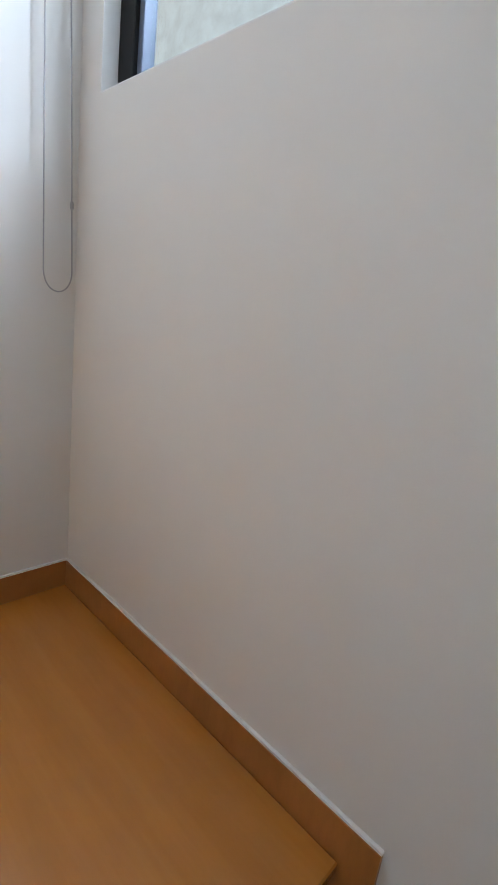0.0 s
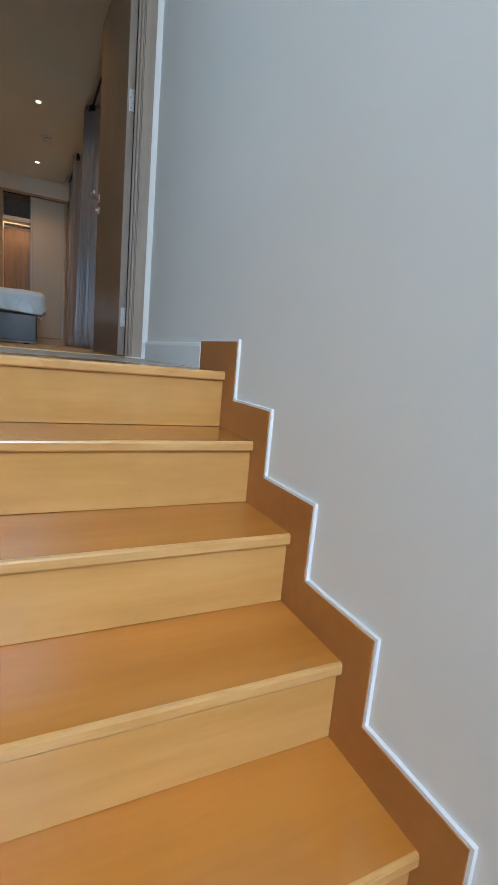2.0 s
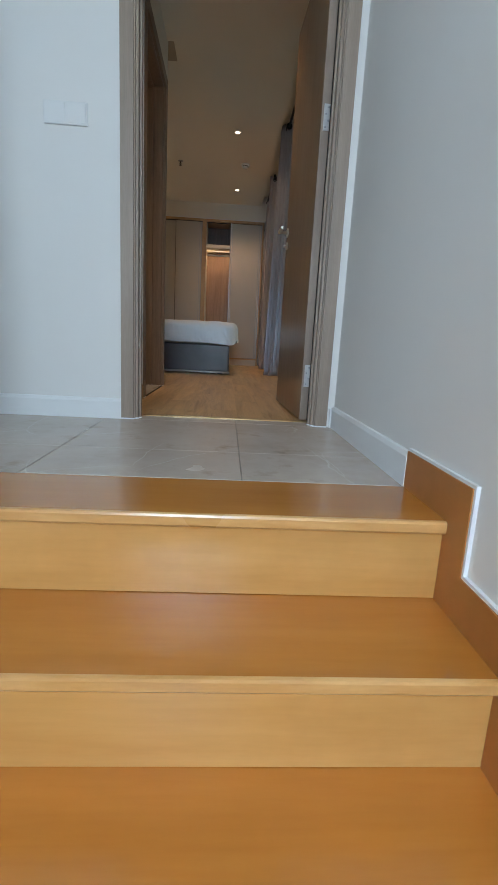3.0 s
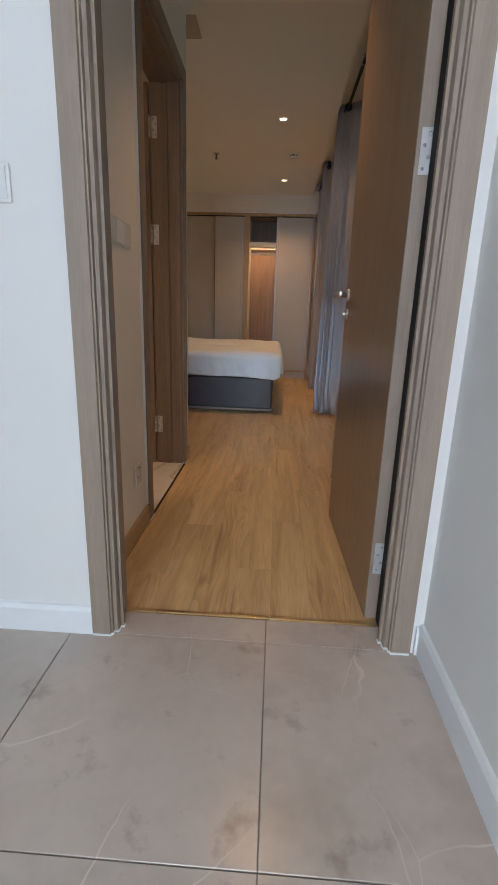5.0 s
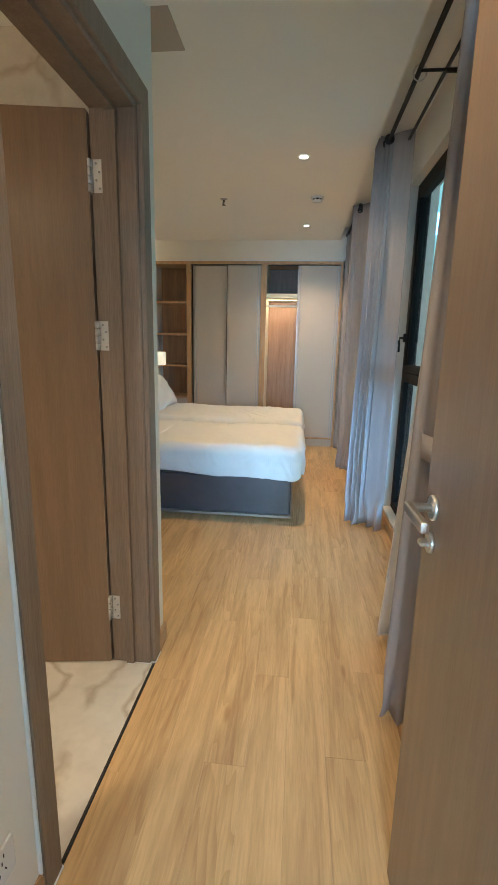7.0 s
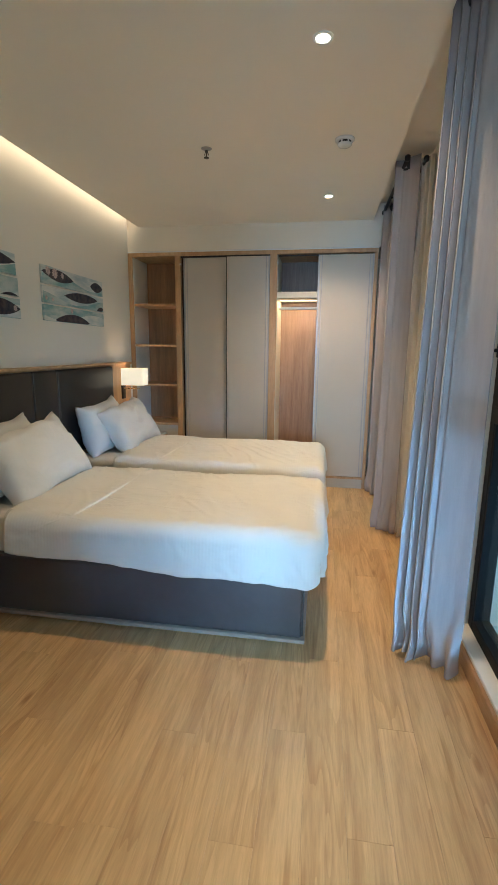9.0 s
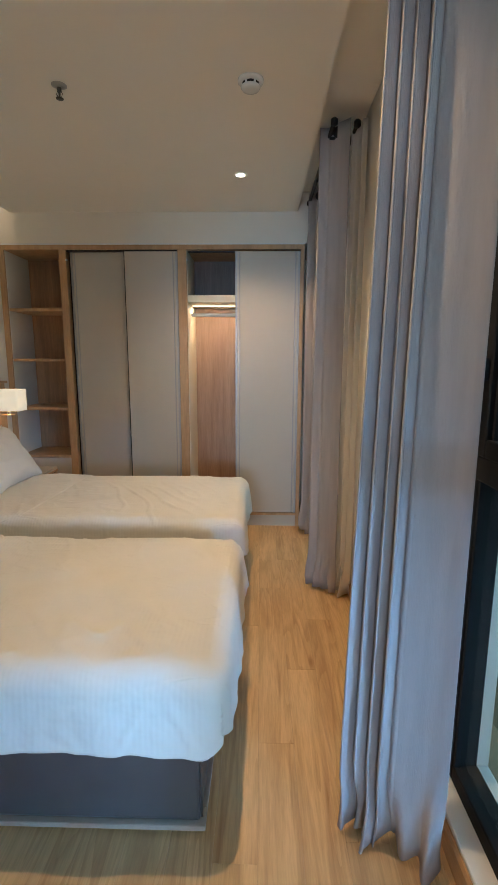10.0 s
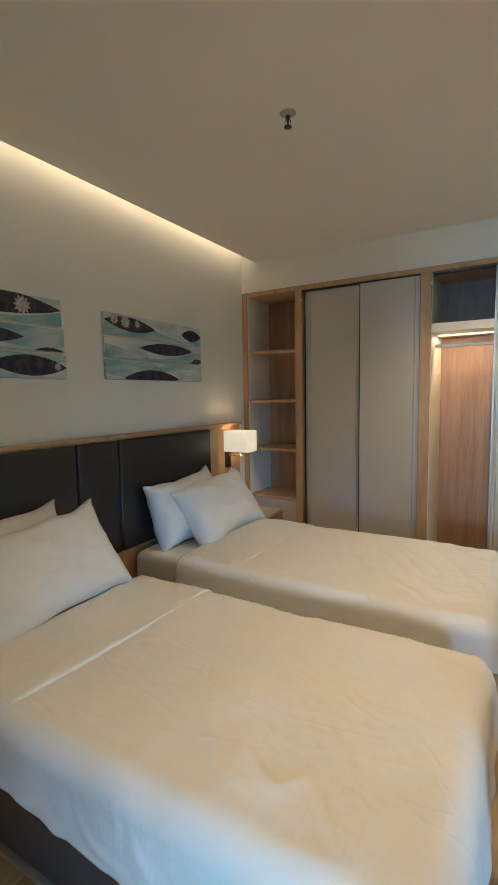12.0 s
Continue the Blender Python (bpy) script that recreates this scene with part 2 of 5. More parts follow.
BASEBOARD = mat("baseboard_oak", (0.50, 0.32, 0.17), 0.45, second=(0.42, 0.25, 0.12), scale=3, stretch=(5, 1, 5), grain=0.25)
DOORWOOD = mat("taupe_oak_veneer", (0.272, 0.180, 0.114), 0.38, second=(0.23, 0.150, 0.095), scale=3, stretch=(9, 9, 0.5), grain=0.24, coat=0.2)
CASING = mat("greyed_oak_casing", (0.33, 0.25, 0.19), 0.45, second=(0.28, 0.215, 0.165), scale=3, stretch=(12, 12, 0.5), grain=0.3)
CABINET = mat("cabinet_oak", (0.56, 0.36, 0.19), 0.45, second=(0.45, 0.275, 0.135), scale=2.4, stretch=(6, 6, 0.6), grain=0.28, random=0.05)
# lamp glow on the shelf back is put into this lighter, more orange wood
BACKWOOD = mat("lamp_warmed_back_wood", (0.52, 0.30, 0.16), 0.5, second=(0.35, 0.205, 0.115), scale=2.4, stretch=(9, 3, 0.5), grain=0.35)
CLOSETWOOD = mat("greyed_closet_back", (0.42, 0.285, 0.20), 0.5, second=(0.32, 0.205, 0.14), scale=2.4, stretch=(9, 3, 0.5), grain=0.35)
figured(OAK, (0.60, 0.49, 0.36), 0.38)
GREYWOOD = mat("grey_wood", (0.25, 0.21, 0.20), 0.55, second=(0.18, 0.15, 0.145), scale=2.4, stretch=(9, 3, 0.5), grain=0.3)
PANEL = mat("greige_panel", (0.52, 0.475, 0.415), 0.5, vary=0.03, scale=2, bump=0.03, bump_scale=300)
PANELBROWN = mat("brown_shade_patch", (0.46, 0.39, 0.31), 0.6, vary=0.04)
LINER = mat("cabinet_liner", (0.80, 0.76, 0.67), 0.55, vary=0.03)
ALU = mat("grey_aluminium", (0.42, 0.42, 0.43), 0.4, metal=0.6, vary=0.05)
# the sash edge's blue sky reflection is put into this metal's colour
DARKALU = mat("sky_tinted_dark_aluminium", (0.10, 0.13, 0.18), 0.4, metal=0.3, vary=0.1)
SASHBLACK = mat("matt_black", (0.003, 0.0035, 0.005), 0.85, vary=0.1)
CASING2 = mat("taupe_oak_casing", (0.27, 0.20, 0.148), 0.45, second=(0.225, 0.165, 0.12), scale=3, stretch=(12, 12, 0.5), grain=0.45)
FACADE = mat("pale_turquoise_render", (0.36, 0.77, 0.86), 0.9, vary=0.08, scale=0.8)
BRONZE = mat("dark_bronze", (0.09, 0.075, 0.06), 0.4, metal=0.6, vary=0.2)
ZINC = mat("hinge_steel", (0.66, 0.65, 0.63), 0.35, metal=0.45, vary=0.08, scale=20)
STEEL = mat("brushed_steel", (0.80, 0.79, 0.77), 0.30, metal=1.0, vary=0.08, scale=20)
BRASS = mat("brass_strip", (0.70, 0.52, 0.28), 0.28, metal=1.0, vary=0.1, scale=14)
BLACK = mat("black_powder_coat", (0.007, 0.008, 0.010), 0.5, vary=0.15)
# for real dark strips and for shade put into narrow gaps
DARK = mat("dark_strip_and_shade", (0.03, 0.027, 0.024), 0.8, vary=0.2)
GROUT = mat("grout", (0.24, 0.205, 0.18), 0.8, vary=0.15)
UNDER = mat("joint_brown", (0.20, 0.12, 0.06), 0.8, vary=0.1)
LEATHER = mat("black_leather", (0.022, 0.019, 0.018), 0.36, vary=0.2, scale=5, bump=0.35, bump_scale=420)
BEDBOX = mat("dark_grey_leatherette", (0.075, 0.072, 0.075), 0.30, rough_vary=0.04, vary=0.2, scale=4, bump=0.3, bump_scale=380)
SHEET = mat("white_cotton", (0.73, 0.715, 0.66), 0.85, vary=0.03, scale=4, bump=0.8, bump_scale=7, relief_depth=0.012)
KICK = mat("kick_strip_wood", (0.40, 0.33, 0.28), 0.4, vary=0.1, stretch=(1, 8, 8), grain=0.2)
PILLOW = mat("white_pillow_cotton", (0.72, 0.705, 0.66), 0.9, vary=0.03, scale=6, bump=0.8, bump_scale=8, relief_depth=0.010)
DRAPE = mat("grey_drape_linen", (0.44, 0.40, 0.39), 0.9, vary=0.10, scale=30, stretch=(1, 1, 0.1), bump=0.4, bump_scale=420)
SHEER = mat("sheer_voile", (0.78, 0.75, 0.70), 0.9, vary=0.04, bump=0.2, bump_scale=500)
PLASTIC = mat("white_plastic", (0.82, 0.82, 0.80), 0.25, vary=0.02)
SHADE = mat("lamp_shade_linen", (1.0, 0.80, 0.56), 0.9, vary=0.04, emit=0.7)
GLOW = mat("lamp_glow", (1.0, 0.86, 0.66), 0.5, vary=0.01, emit=14)
STRIP = mat("strip_glow", (1.0, 0.78, 0.50), 0.5, vary=0.01, emit=2.5)
TILE = marble("grey_porcelain_tile", (0.545, 0.462, 0.395), (0.66, 0.60, 0.53), 1.5, 0.25, width=0.0035, cloud=0.08, wander=0.30, speck=0.1, blots=0.55, along=(1.5, 0.7, 1.0))
MARBLE = marble("white_marble_tile", (0.80, 0.76, 0.69), (0.50, 0.43, 0.35), 2.4, 0.14, width=0.06, wander=0.6, along=(1.6, 0.6, 1.0), sparse=0.38)
STONETOP = marble("beige_stone_top", (0.62, 0.54, 0.44), (0.75, 0.70, 0.62), 3.0, 0.3)
GLASS = glass("window_glass")
CONCRETE = mat("rough_render", (0.68, 0.81, 0.90), 0.9, vary=0.15, scale=5, bump=0.8, bump_scale=30)
GROUNDM = mat("ground_soil", (0.07, 0.085, 0.06), 0.95, vary=0.3, scale=0.4)
TEAL = mat("teal_wash", (0.22, 0.40, 0.42), 0.6, second=(0.55, 0.60, 0.58), scale=3.0, stretch=(1, 1.6, 5))
ARTPALE = mat("pale_wash", (0.74, 0.74, 0.70), 0.6, second=(0.42, 0.52, 0.54), scale=2.6, stretch=(1, 1.5, 6))
ARTDARK = mat("dark_floral", (0.012, 0.017, 0.045), 0.6, second=(0.075, 0.062, 0.07), scale=26)
ARTROSE = mat("pale_petals", (0.66, 0.55, 0.50), 0.6, second=(0.36, 0.28, 0.29), scale=55)


def ribbed(m, spacing, strength):
    """Faint woven ribs on a cloth, on top of its own relief."""
    nt, n = m.node_tree, m.node_tree.nodes
    b = n["Principled BSDF"]
    coord = n.new("ShaderNodeTexCoord")
    wave = n.new("ShaderNodeTexWave")
    wave.bands_direction = "X"
    wave.inputs["Scale"].default_value = 0.31 / spacing
    wave.inputs["Distortion"].default_value = 2.5
    wave.inputs["Detail"].default_value = 2.0
    wave.inputs["Detail Scale"].default_value = 0.6
    nt.links.new(coord.outputs["Object"], wave.inputs["Vector"])
    patch = n.new("ShaderNodeTexNoise")
    patch.inputs["Scale"].default_value = 2.6
    nt.links.new(coord.outputs["Object"], patch.inputs["Vector"])
    mul = n.new("ShaderNodeMath")
    mul.operation = "MULTIPLY"
    nt.links.new(wave.outputs["Fac"], mul.inputs[0])
    nt.links.new(patch.outputs["Fac"], mul.inputs[1])
    node = n.new("ShaderNodeBump")
    node.inputs["Strength"].default_value = strength
    node.inputs["Distance"].default_value = 0.004
    nt.links.new(mul.outputs[0], node.inputs["Height"])
    nt.links.new(b.inputs["Normal"].links[0].from_socket, node.inputs["Normal"])
    nt.links.new(node.outputs[0], b.inputs["Normal"])




def creased(m, scale, strength, stretch):
    """Thin pressed creases that cross a cloth in broken lines."""
    nt, n = m.node_tree, m.node_tree.nodes
    b = n["Principled BSDF"]
    coord, mapping = n.new("ShaderNodeTexCoord"), n.new("ShaderNodeMapping")
    mapping.inputs["Scale"].default_value = stretch
    mapping.inputs["Rotation"].default_value = (0, 0, 0.6)
    nt.links.new(coord.outputs["Object"], mapping.inputs[0])
    field = n.new("ShaderNodeTexNoise")
    field.inputs["Scale"].default_value, field.inputs["Detail"].default_value, field.inputs["Distortion"].default_value = scale, 1.5, 0.7
    nt.links.new(mapping.outputs[0], field.inputs["Vector"])
    away = n.new("ShaderNodeMath")
    away.operation = "SUBTRACT"
    away.inputs[1].default_value = 0.5
    nt.links.new(field.outputs["Fac"], away.inputs[0])
    flat = n.new("ShaderNodeMath")
    flat.operation = "ABSOLUTE"
    nt.links.new(away.outputs[0], flat.inputs[0])
    line = n.new("ShaderNodeMapRange")
    line.interpolation_type = "SMOOTHSTEP"
    line.inputs[1].default_value, line.inputs[2].default_value, line.inputs[3].default_value, line.inputs[4].default_value = 0.0, 0.035, 1.0, 0.0
    nt.links.new(flat.outputs[0], line.inputs[0])
    node = n.new("ShaderNodeBump")
    node.inputs["Strength"].default_value, node.inputs["Distance"].default_value = strength, 0.005
    nt.links.new(line.outputs[0], node.inputs["Height"])
    nt.links.new(b.inputs["Normal"].links[0].from_socket, node.inputs["Normal"])
    nt.links.new(node.outputs[0], b.inputs["Normal"])


ribbed(SHEET, 0.016, 0.16)
creased(SHEET, 2.4, 0.25, (1.0, 2.2, 1.0))
creased(PILLOW, 4.0, 0.16, (1.0, 1.0, 1.6))

# ---- building helpers ----
BASE = {}


def box(bm, x0, x1, y0, y1, z0, z1, bevel=0.0, segments=1):
    made = bmesh.ops.create_cube(bm, size=1.0)["verts"]
    for v in made:
        v.co = Vector(((x0 + x1) / 2 + v.co.x * (x1 - x0), (y0 + y1) / 2 + v.co.y * (y1 - y0), (z0 + z1) / 2 + v.co.z * (z1 - z0)))
    if bevel:
        edges = {e for v in made for e in v.link_edges}
        bmesh.ops.bevel(bm, geom=list(edges), offset=bevel, segments=segments, affect="EDGES", profile=0.5)
    return bm


def boxes(*rows, bevel=0.0):
    bm = bmesh.new()
    for row in rows:
        box(bm, *row, bevel=bevel)
    return bm


def prism(bm, points, axis, a, b):
    """A polygon in the two other axes, drawn out along axis from a to b."""
    def at(p, q):
        u, v = p
        return {"x": (q, u, v), "y": (u, q, v), "z": (u, v, q)}[axis]
    low, high = [bm.verts.new(at(p, a)) for p in points], [bm.verts.new(at(p, b)) for p in points]
    n = len(points)
    faces = [bm.faces.new(low), bm.faces.new(high[::-1])]
    for i in range(n):
        faces.append(bm.faces.new((low[i], high[i], high[(i + 1) % n], low[(i + 1) % n])))
    bmesh.ops.recalc_face_normals(bm, faces=faces)
    return bm


def tube(bm, points, radius, sides=10, closed=False):
    pts = [Vector(p) for p in points]
    rings = []
    for i, p in enumerate(pts):
        a = pts[i - 1] if i or closed else p
        b = pts[(i + 1) % len(pts)] if i < len(pts) - 1 or closed else p
        d = (b - a).normalized()
        side = d.cross((0, 0, 1) if abs(d.z) < 0.9 else (1, 0, 0)).normalized()
        up = side.cross(d)
        rings.append([bm.verts.new(p + radius * (math.cos(w) * side + math.sin(w) * up)) for w in (2 * math.pi * k / sides for k in range(sides))])
    faces = []
    for i in range(len(rings) - (0 if closed else 1)):
        r, s = rings[i], rings[(i + 1) % len(rings)]
        for k in range(sides):
            faces.append(bm.faces.new((r[k], r[(k + 1) % sides], s[(k + 1) % sides], s[k])))
    if not closed:
        faces += [bm.faces.new(rings[0][::-1]), bm.faces.new(rings[-1])]
    for f in faces:
        f.smooth = True
    bmesh.ops.recalc_face_normals(bm, faces=faces)
    return bm


def lathe(bm, centre, profile, sides=28):
    """Turn (radius, z) points about the upright through centre."""
    cx, cy, cz = centre
    rings = [[bm.verts.new((cx + r * math.cos(2 * math.pi * k / sides), cy + r * math.sin(2 * math.pi * k / sides), cz + z)) for k in range(sides)] for r, z in profile]
    faces = []
    for r, s in zip(rings, rings[1:]):
        for k in range(sides):
            faces.append(bm.faces.new((r[k], r[(k + 1) % sides], s[(k + 1) % sides], s[k])))
    faces += [bm.faces.new(rings[0]), bm.faces.new(rings[-1][::-1])]
    bmesh.ops.recalc_face_normals(bm, faces=faces)
    for f in faces:
        f.smooth = len(f.verts) == 4
    return bm


def sheet(bm, us, vs, place):
    """A smooth grid of place(u, v)."""
    grid = [[bm.verts.new(place(u, v)) for v in vs] for u in us]
    for i in range(len(us) - 1):
        for j in range(len(vs) - 1):
            bm.faces.new((grid[i][j], grid[i + 1][j], grid[i + 1][j + 1], grid[i][j + 1])).smooth = True
    bmesh.ops.recalc_face_normals(bm, faces=bm.faces)
    return grid


def spread(a, b, n):
    return [a + (b - a) * i / n for i in range(n + 1)]


def thing(name, base, label="", category="", group="", kind=""):
    ob = new(name)
    ob.location = base
    ob.empty_display_size = 0.1
    BASE[ob] = Vector(base)
    return tagged(ob, label, category, group, kind)


def part(name, bm, material, parent=None, label=""):
    """Link a bmesh, given in world places, as one mesh under a thing or part."""
    if parent is not None:
        bmesh.ops.translate(bm, verts=bm.verts, vec=-BASE[parent])
    mesh = bpy.data.meshes.new(name)
    bm.to_mesh(mesh)
    bm.free()
    mesh.materials.append(material)
    ob = new(name, mesh)
    if parent is not None:
        ob.parent = parent
        BASE[ob] = BASE[parent]
    else:
        BASE[ob] = Vector((0, 0, 0))
    return tagged(ob, label)


def structure(name, bm, material, label="", category=""):
    return tagged(part(name, bm, material), label, category, "", "structure")


def thicken(ob, depth):
    m = ob.modifiers.new("thickness", "SOLIDIFY")
    m.thickness, m.offset = depth, 0
    return ob


# ---- stair well and landing: setting ----
RISE, GOING, STEPS = 0.19, 0.2565, 8
LOW = -RISE * STEPS
structure("wall_stair_east", boxes((0, 0.18, -2.92, 1.18, -3.3, 2.75)), WALL, "smooth white painted stair wall", "wall")
WX0, WX1, WZ0, WZ1 = -1.3, -0.125, 0.132, 2.2


def pierced(x0, x1, y0, y1, z0, z1, hx0, hx1, hz0, hz1):
    """A wall along x with one opening, in one piece."""
    bm = bmesh.new()
    ring = lambda a, b, c, d, y: [bm.verts.new(p) for p in ((a, y, c), (b, y, c), (b, y, d), (a, y, d))]
    out, hole = [ring(x0, x1, z0, z1, y) for y in (y0, y1)], [ring(hx0, hx1, hz0, hz1, y) for y in (y0, y1)]
    for i in range(4):
        j = (i + 1) % 4
        for k in (0, 1):
            bm.faces.new((out[k][i], out[k][j], hole[k][j], hole[k][i]))
        for loop in (out, hole):
            bm.faces.new((loop[0][i], loop[0][j], loop[1][j], loop[1][i]))
    bmesh.ops.recalc_face_normals(bm, faces=bm.faces)
    return bm


structure("wall_stair_south", pierced(-3.7, 0.0, -2.805, -2.683, -3.3, 2.75, WX0, WX1, WZ0, WZ1), WALL,
          "white painted wall with a high window", "wall")
structure("wall_stair_west", boxes((-3.88, -3.7, -2.92, -1.3, -3.3, 2.75)), WALL, "plain white wall below the stairs", "wall")
structure("wall_stair_inner", boxes((-3.7, -1.42, -1.5, -1.38, -3.3, 2.75), (-1.42, -1.30, -1.5, 0.0, -3.3, 2.75), (-3.2, -1.42, -0.12, 0.0, -0.2, 2.75)), WALL,
          "plain white wall beside the stairs", "wall")
# unseen end wall; its opening is added to let the fill lamp in
structure("wall_landing_west", boxes((-3.4, -3.2, -0.12, 0.08, -0.2, 2.75), (-3.4, -3.2, 1.08, 1.32, -0.2, 2.75), (-3.4, -3.2, 0.08, 1.08, -0.2, 0.6), (-3.4, -3.2, 0.08, 1.08, 2.3, 2.75)), WALL, "white wall with an unseen opening added for the landing fill light", "wall")
structure("ceiling_stairs", boxes((-3.9, 0.18, -2.92, 1.18, 2.75, 2.9)), CEIL, "plain white painted ceiling over the stairs", "ceiling")
# wall with the bedroom door: opening from x -0.925 to -0.072
structure("wall_door", boxes((-3.2, -0.93, 1.18, 1.31, -0.2, 2.75), (-0.065, 0.45, 1.18, 1.31, -0.2, 2.75), (-0.93, -0.065, 1.18, 1.31, 2.13, 2.75)), WALL,
          "white painted wall around the bedroom door", "wall")

stairs = thing("staircase", (-0.65, -0.9, LOW), "honey-coloured wooden staircase with pale risers and rounded nosings", "staircase", "", "structure")


def nosed_tread(parent, x0, x1, front, back, top):
    bm = bmesh.new()
    t, r, lip = 0.030, 0.007, front + 0.009
    prism(bm, [(back, top), (back, top - t), (lip, top - t), (lip, top)], "x", x0, x1)
    tread = part("tread", bm, STEP, parent, "worn honey wood tread")
    bm = bmesh.new()
    prism(bm, [(lip, top), (lip, top - t), (front + 0.004, top - t), (front, top - t + 0.005), (front, top - r), (front + 0.002, top - 0.002), (front + r, top)], "x", x0, x1)
    part("nosing", bm, NOSING, tread, "worn nosing with a pale highlight in its colour")


for i in range(STEPS):
    y = -i * GOING
    nosed_tread(stairs, -1.30, -0.012, y, (0.259 if i == 0 else y + GOING + 0.02), -i * RISE)
    part("riser", boxes((-1.30, -0.012, y + 0.014, y + 0.034, -(i + 1) * RISE + 0.001, -i * RISE - 0.0305), bevel=0.001), RISER, stairs, "pale wood riser with grey scuffs")
# platform in the corner and the lower flight
bm = boxes((-1.29, -0.012, -2.671, -STEPS * GOING + GOING + 0.04, LOW - 0.032, LOW), bevel=0.004)
part("platform", bm, STEP, stairs, "square corner landing in honey wood")
for i in range(1, 8):
    x = -1.29 - (i - 1) * 0.26
    part("riser", boxes((x + 0.012, x + 0.03, -2.671, -1.5, LOW - i * RISE, LOW - (i - 1) * RISE - 0.033)), RISER, stairs)
    bm = bmesh.new()
    prism(bm, [(x + 0.02, LOW - i * RISE), (x + 0.02, LOW - i * RISE - 0.032), (x - 0.26, LOW - i * RISE - 0.032), (x - 0.26, LOW - i * RISE - 0.01), (x - 0.25, LOW - i * RISE)], "y", -2.671, -1.5)
    part("tread", bm, STEP, stairs)
part("platform_edge", boxes((-1.29, -0.012, -1.79, -1.5, LOW - 0.6, LOW - 0.034)), RISER, stairs)
structure("floor_below", boxes((-3.9, 0.18, -2.92, 1.2, -3.4, -3.25)), TILE, "tiled floor below the stairs", "floor")

# stepped wooden skirting along the wall, with a bead of sealant on its upper edge
OVER, TALL = 0.078, 0.10
outline = [(0.259, TALL)]
for i in range(STEPS):
    outline += [(-i * GOING - OVER, -i * RISE + TALL), (-i * GOING - OVER, -(i + 1) * RISE + TALL)]
outline.append((-2.671, LOW + TALL))
bm = bmesh.new()
box(bm, -0.012, 0.0, 0.03, 0.259, -0.03, TALL)
for i in range(STEPS):
    y = -i * GOING
    box(bm, -0.012, 0.0, y - OVER, y + 0.03, -(i + 1) * RISE - 0.03, -i * RISE + TALL)
    end = y - GOING + 0.03 if i < STEPS - 1 else -2.671
    box(bm, -0.012, 0.0, end, y - OVER, -(i + 1) * RISE - 0.03, -(i + 1) * RISE + TALL)
structure("stair_skirting", bm, SKIRT, "stepped brown wooden skirting along the stair wall", "skirting")
bm = bmesh.new()
B = 0.007
for (y0, z0), (y1, z1) in zip(outline, outline[1:]):
    if abs(z0 - z1) < 1e-6:
        box(bm, -0.009, 0.001, y1 - B, y0, z0, z0 + B)
    else:
        box(bm, -0.009, 0.001, y0 - B, y0, z1 + B, z0)
structure("stair_sealant", bm, CAULK, "white bead of sealant on the skirting", "sealant")
lower = [(-0.012, LOW + TALL), (-1.29 - OVER, LOW + TALL)]
for i in range(1, 8):
    x = -1.29 - (i - 1) * 0.26 - OVER
    lower += [(x, LOW - i * RISE + TALL), (x - 0.26, LOW - i * RISE + TALL)]
bm = bmesh.new()
edge = bmesh.new()
for (x0, z0), (x1, z1) in zip(lower, lower[1:]):
    if abs(z0 - z1) < 1e-6:
        box(bm, x1, x0, -2.683, -2.671, z0 - RISE - TALL - 0.1, z0)
        box(edge, x1, x0, -2.6831, -2.674, z0, z0 + B)
structure("lower_skirting", bm, SKIRT, "brown wooden skirting beside the lower flight", "skirting")
structure("lower_sealant", edge, CAULK, "white bead of sealant on the skirting", "sealant")

# white landing skirting and tiles
bm = bmesh.new()
prism(bm, [(0.0, 0.0), (-0.014, 0.0), (-0.014, 0.082), (-0.008, 0.095), (0.0, 0.097)], "y", 0.259, 1.18)
structure("baseboard_landing", bm, WHITE, "low white skirting along the landing wall", "skirting")
bm = bmesh.new()
prism(bm, [(1.18, 0.0), (1.167, 0.0), (1.167, 0.075), (1.173, 0.088), (1.18, 0.09)], "x", -3.2, -0.965)
prism(bm, [(1.18, 0.0), (1.167, 0.0), (1.167, 0.075), (1.173, 0.088), (1.18, 0.09)], "x", -0.021, -0.014)
structure("baseboard_door_wall", bm, WHITE, "low white skirting beside the door", "skirting")
structure("landing_bed", boxes((-3.2, 0.0, 0.27, 1.29, -0.2, -0.004), (-3.2, -1.30, -0.0, 0.27, -0.2, -0.004)), GROUT, "dark joint bed under the tiles", "floor")

# ---- stair window ----
structure("window_reveal_trim", boxes((WX0, WX1, -2.80, -2.6832, WZ0 - 0.0, WZ0 + 0.004)), WHITE, "white painted window reveal", "window")
win = thing("window_1", (-0.6, -2.78, WZ0), "black aluminium window high in the stair wall", "window", "", "structure")
FX = WX1 - 0.08
part("window_frame", boxes((FX, WX1, -2.80, -2.733, WZ0, WZ1), (WX0, WX0 + 0.07, -2.80, -2.733, WZ0, WZ1), (WX0 + 0.07, FX, -2.80, -2.733, WZ0 + 0.004, WZ0 + 0.012),
                           (WX0 + 0.07, FX, -2.80, -2.733, WZ1 - 0.06, WZ1), bevel=0.003), SASHBLACK, win)
part("sash", boxes((FX - 0.026, FX - 0.002, -2.79, -2.745, WZ0 + 0.012, WZ1 - 0.06), (WX0 + 0.07, WX0 + 0.11, -2.79, -2.745, WZ0 + 0.012, WZ1 - 0.06), bevel=0.003), DARKALU, win, "dark sash edge with a blue sky reflection in its colour")
pane = part("pane", boxes((WX0 + 0.09, FX - 0.03, -2.775, -2.769, WZ0 + 0.008, WZ1 - 0.05)), GLASS, win, "clear glass pane")
pane.visible_shadow = False
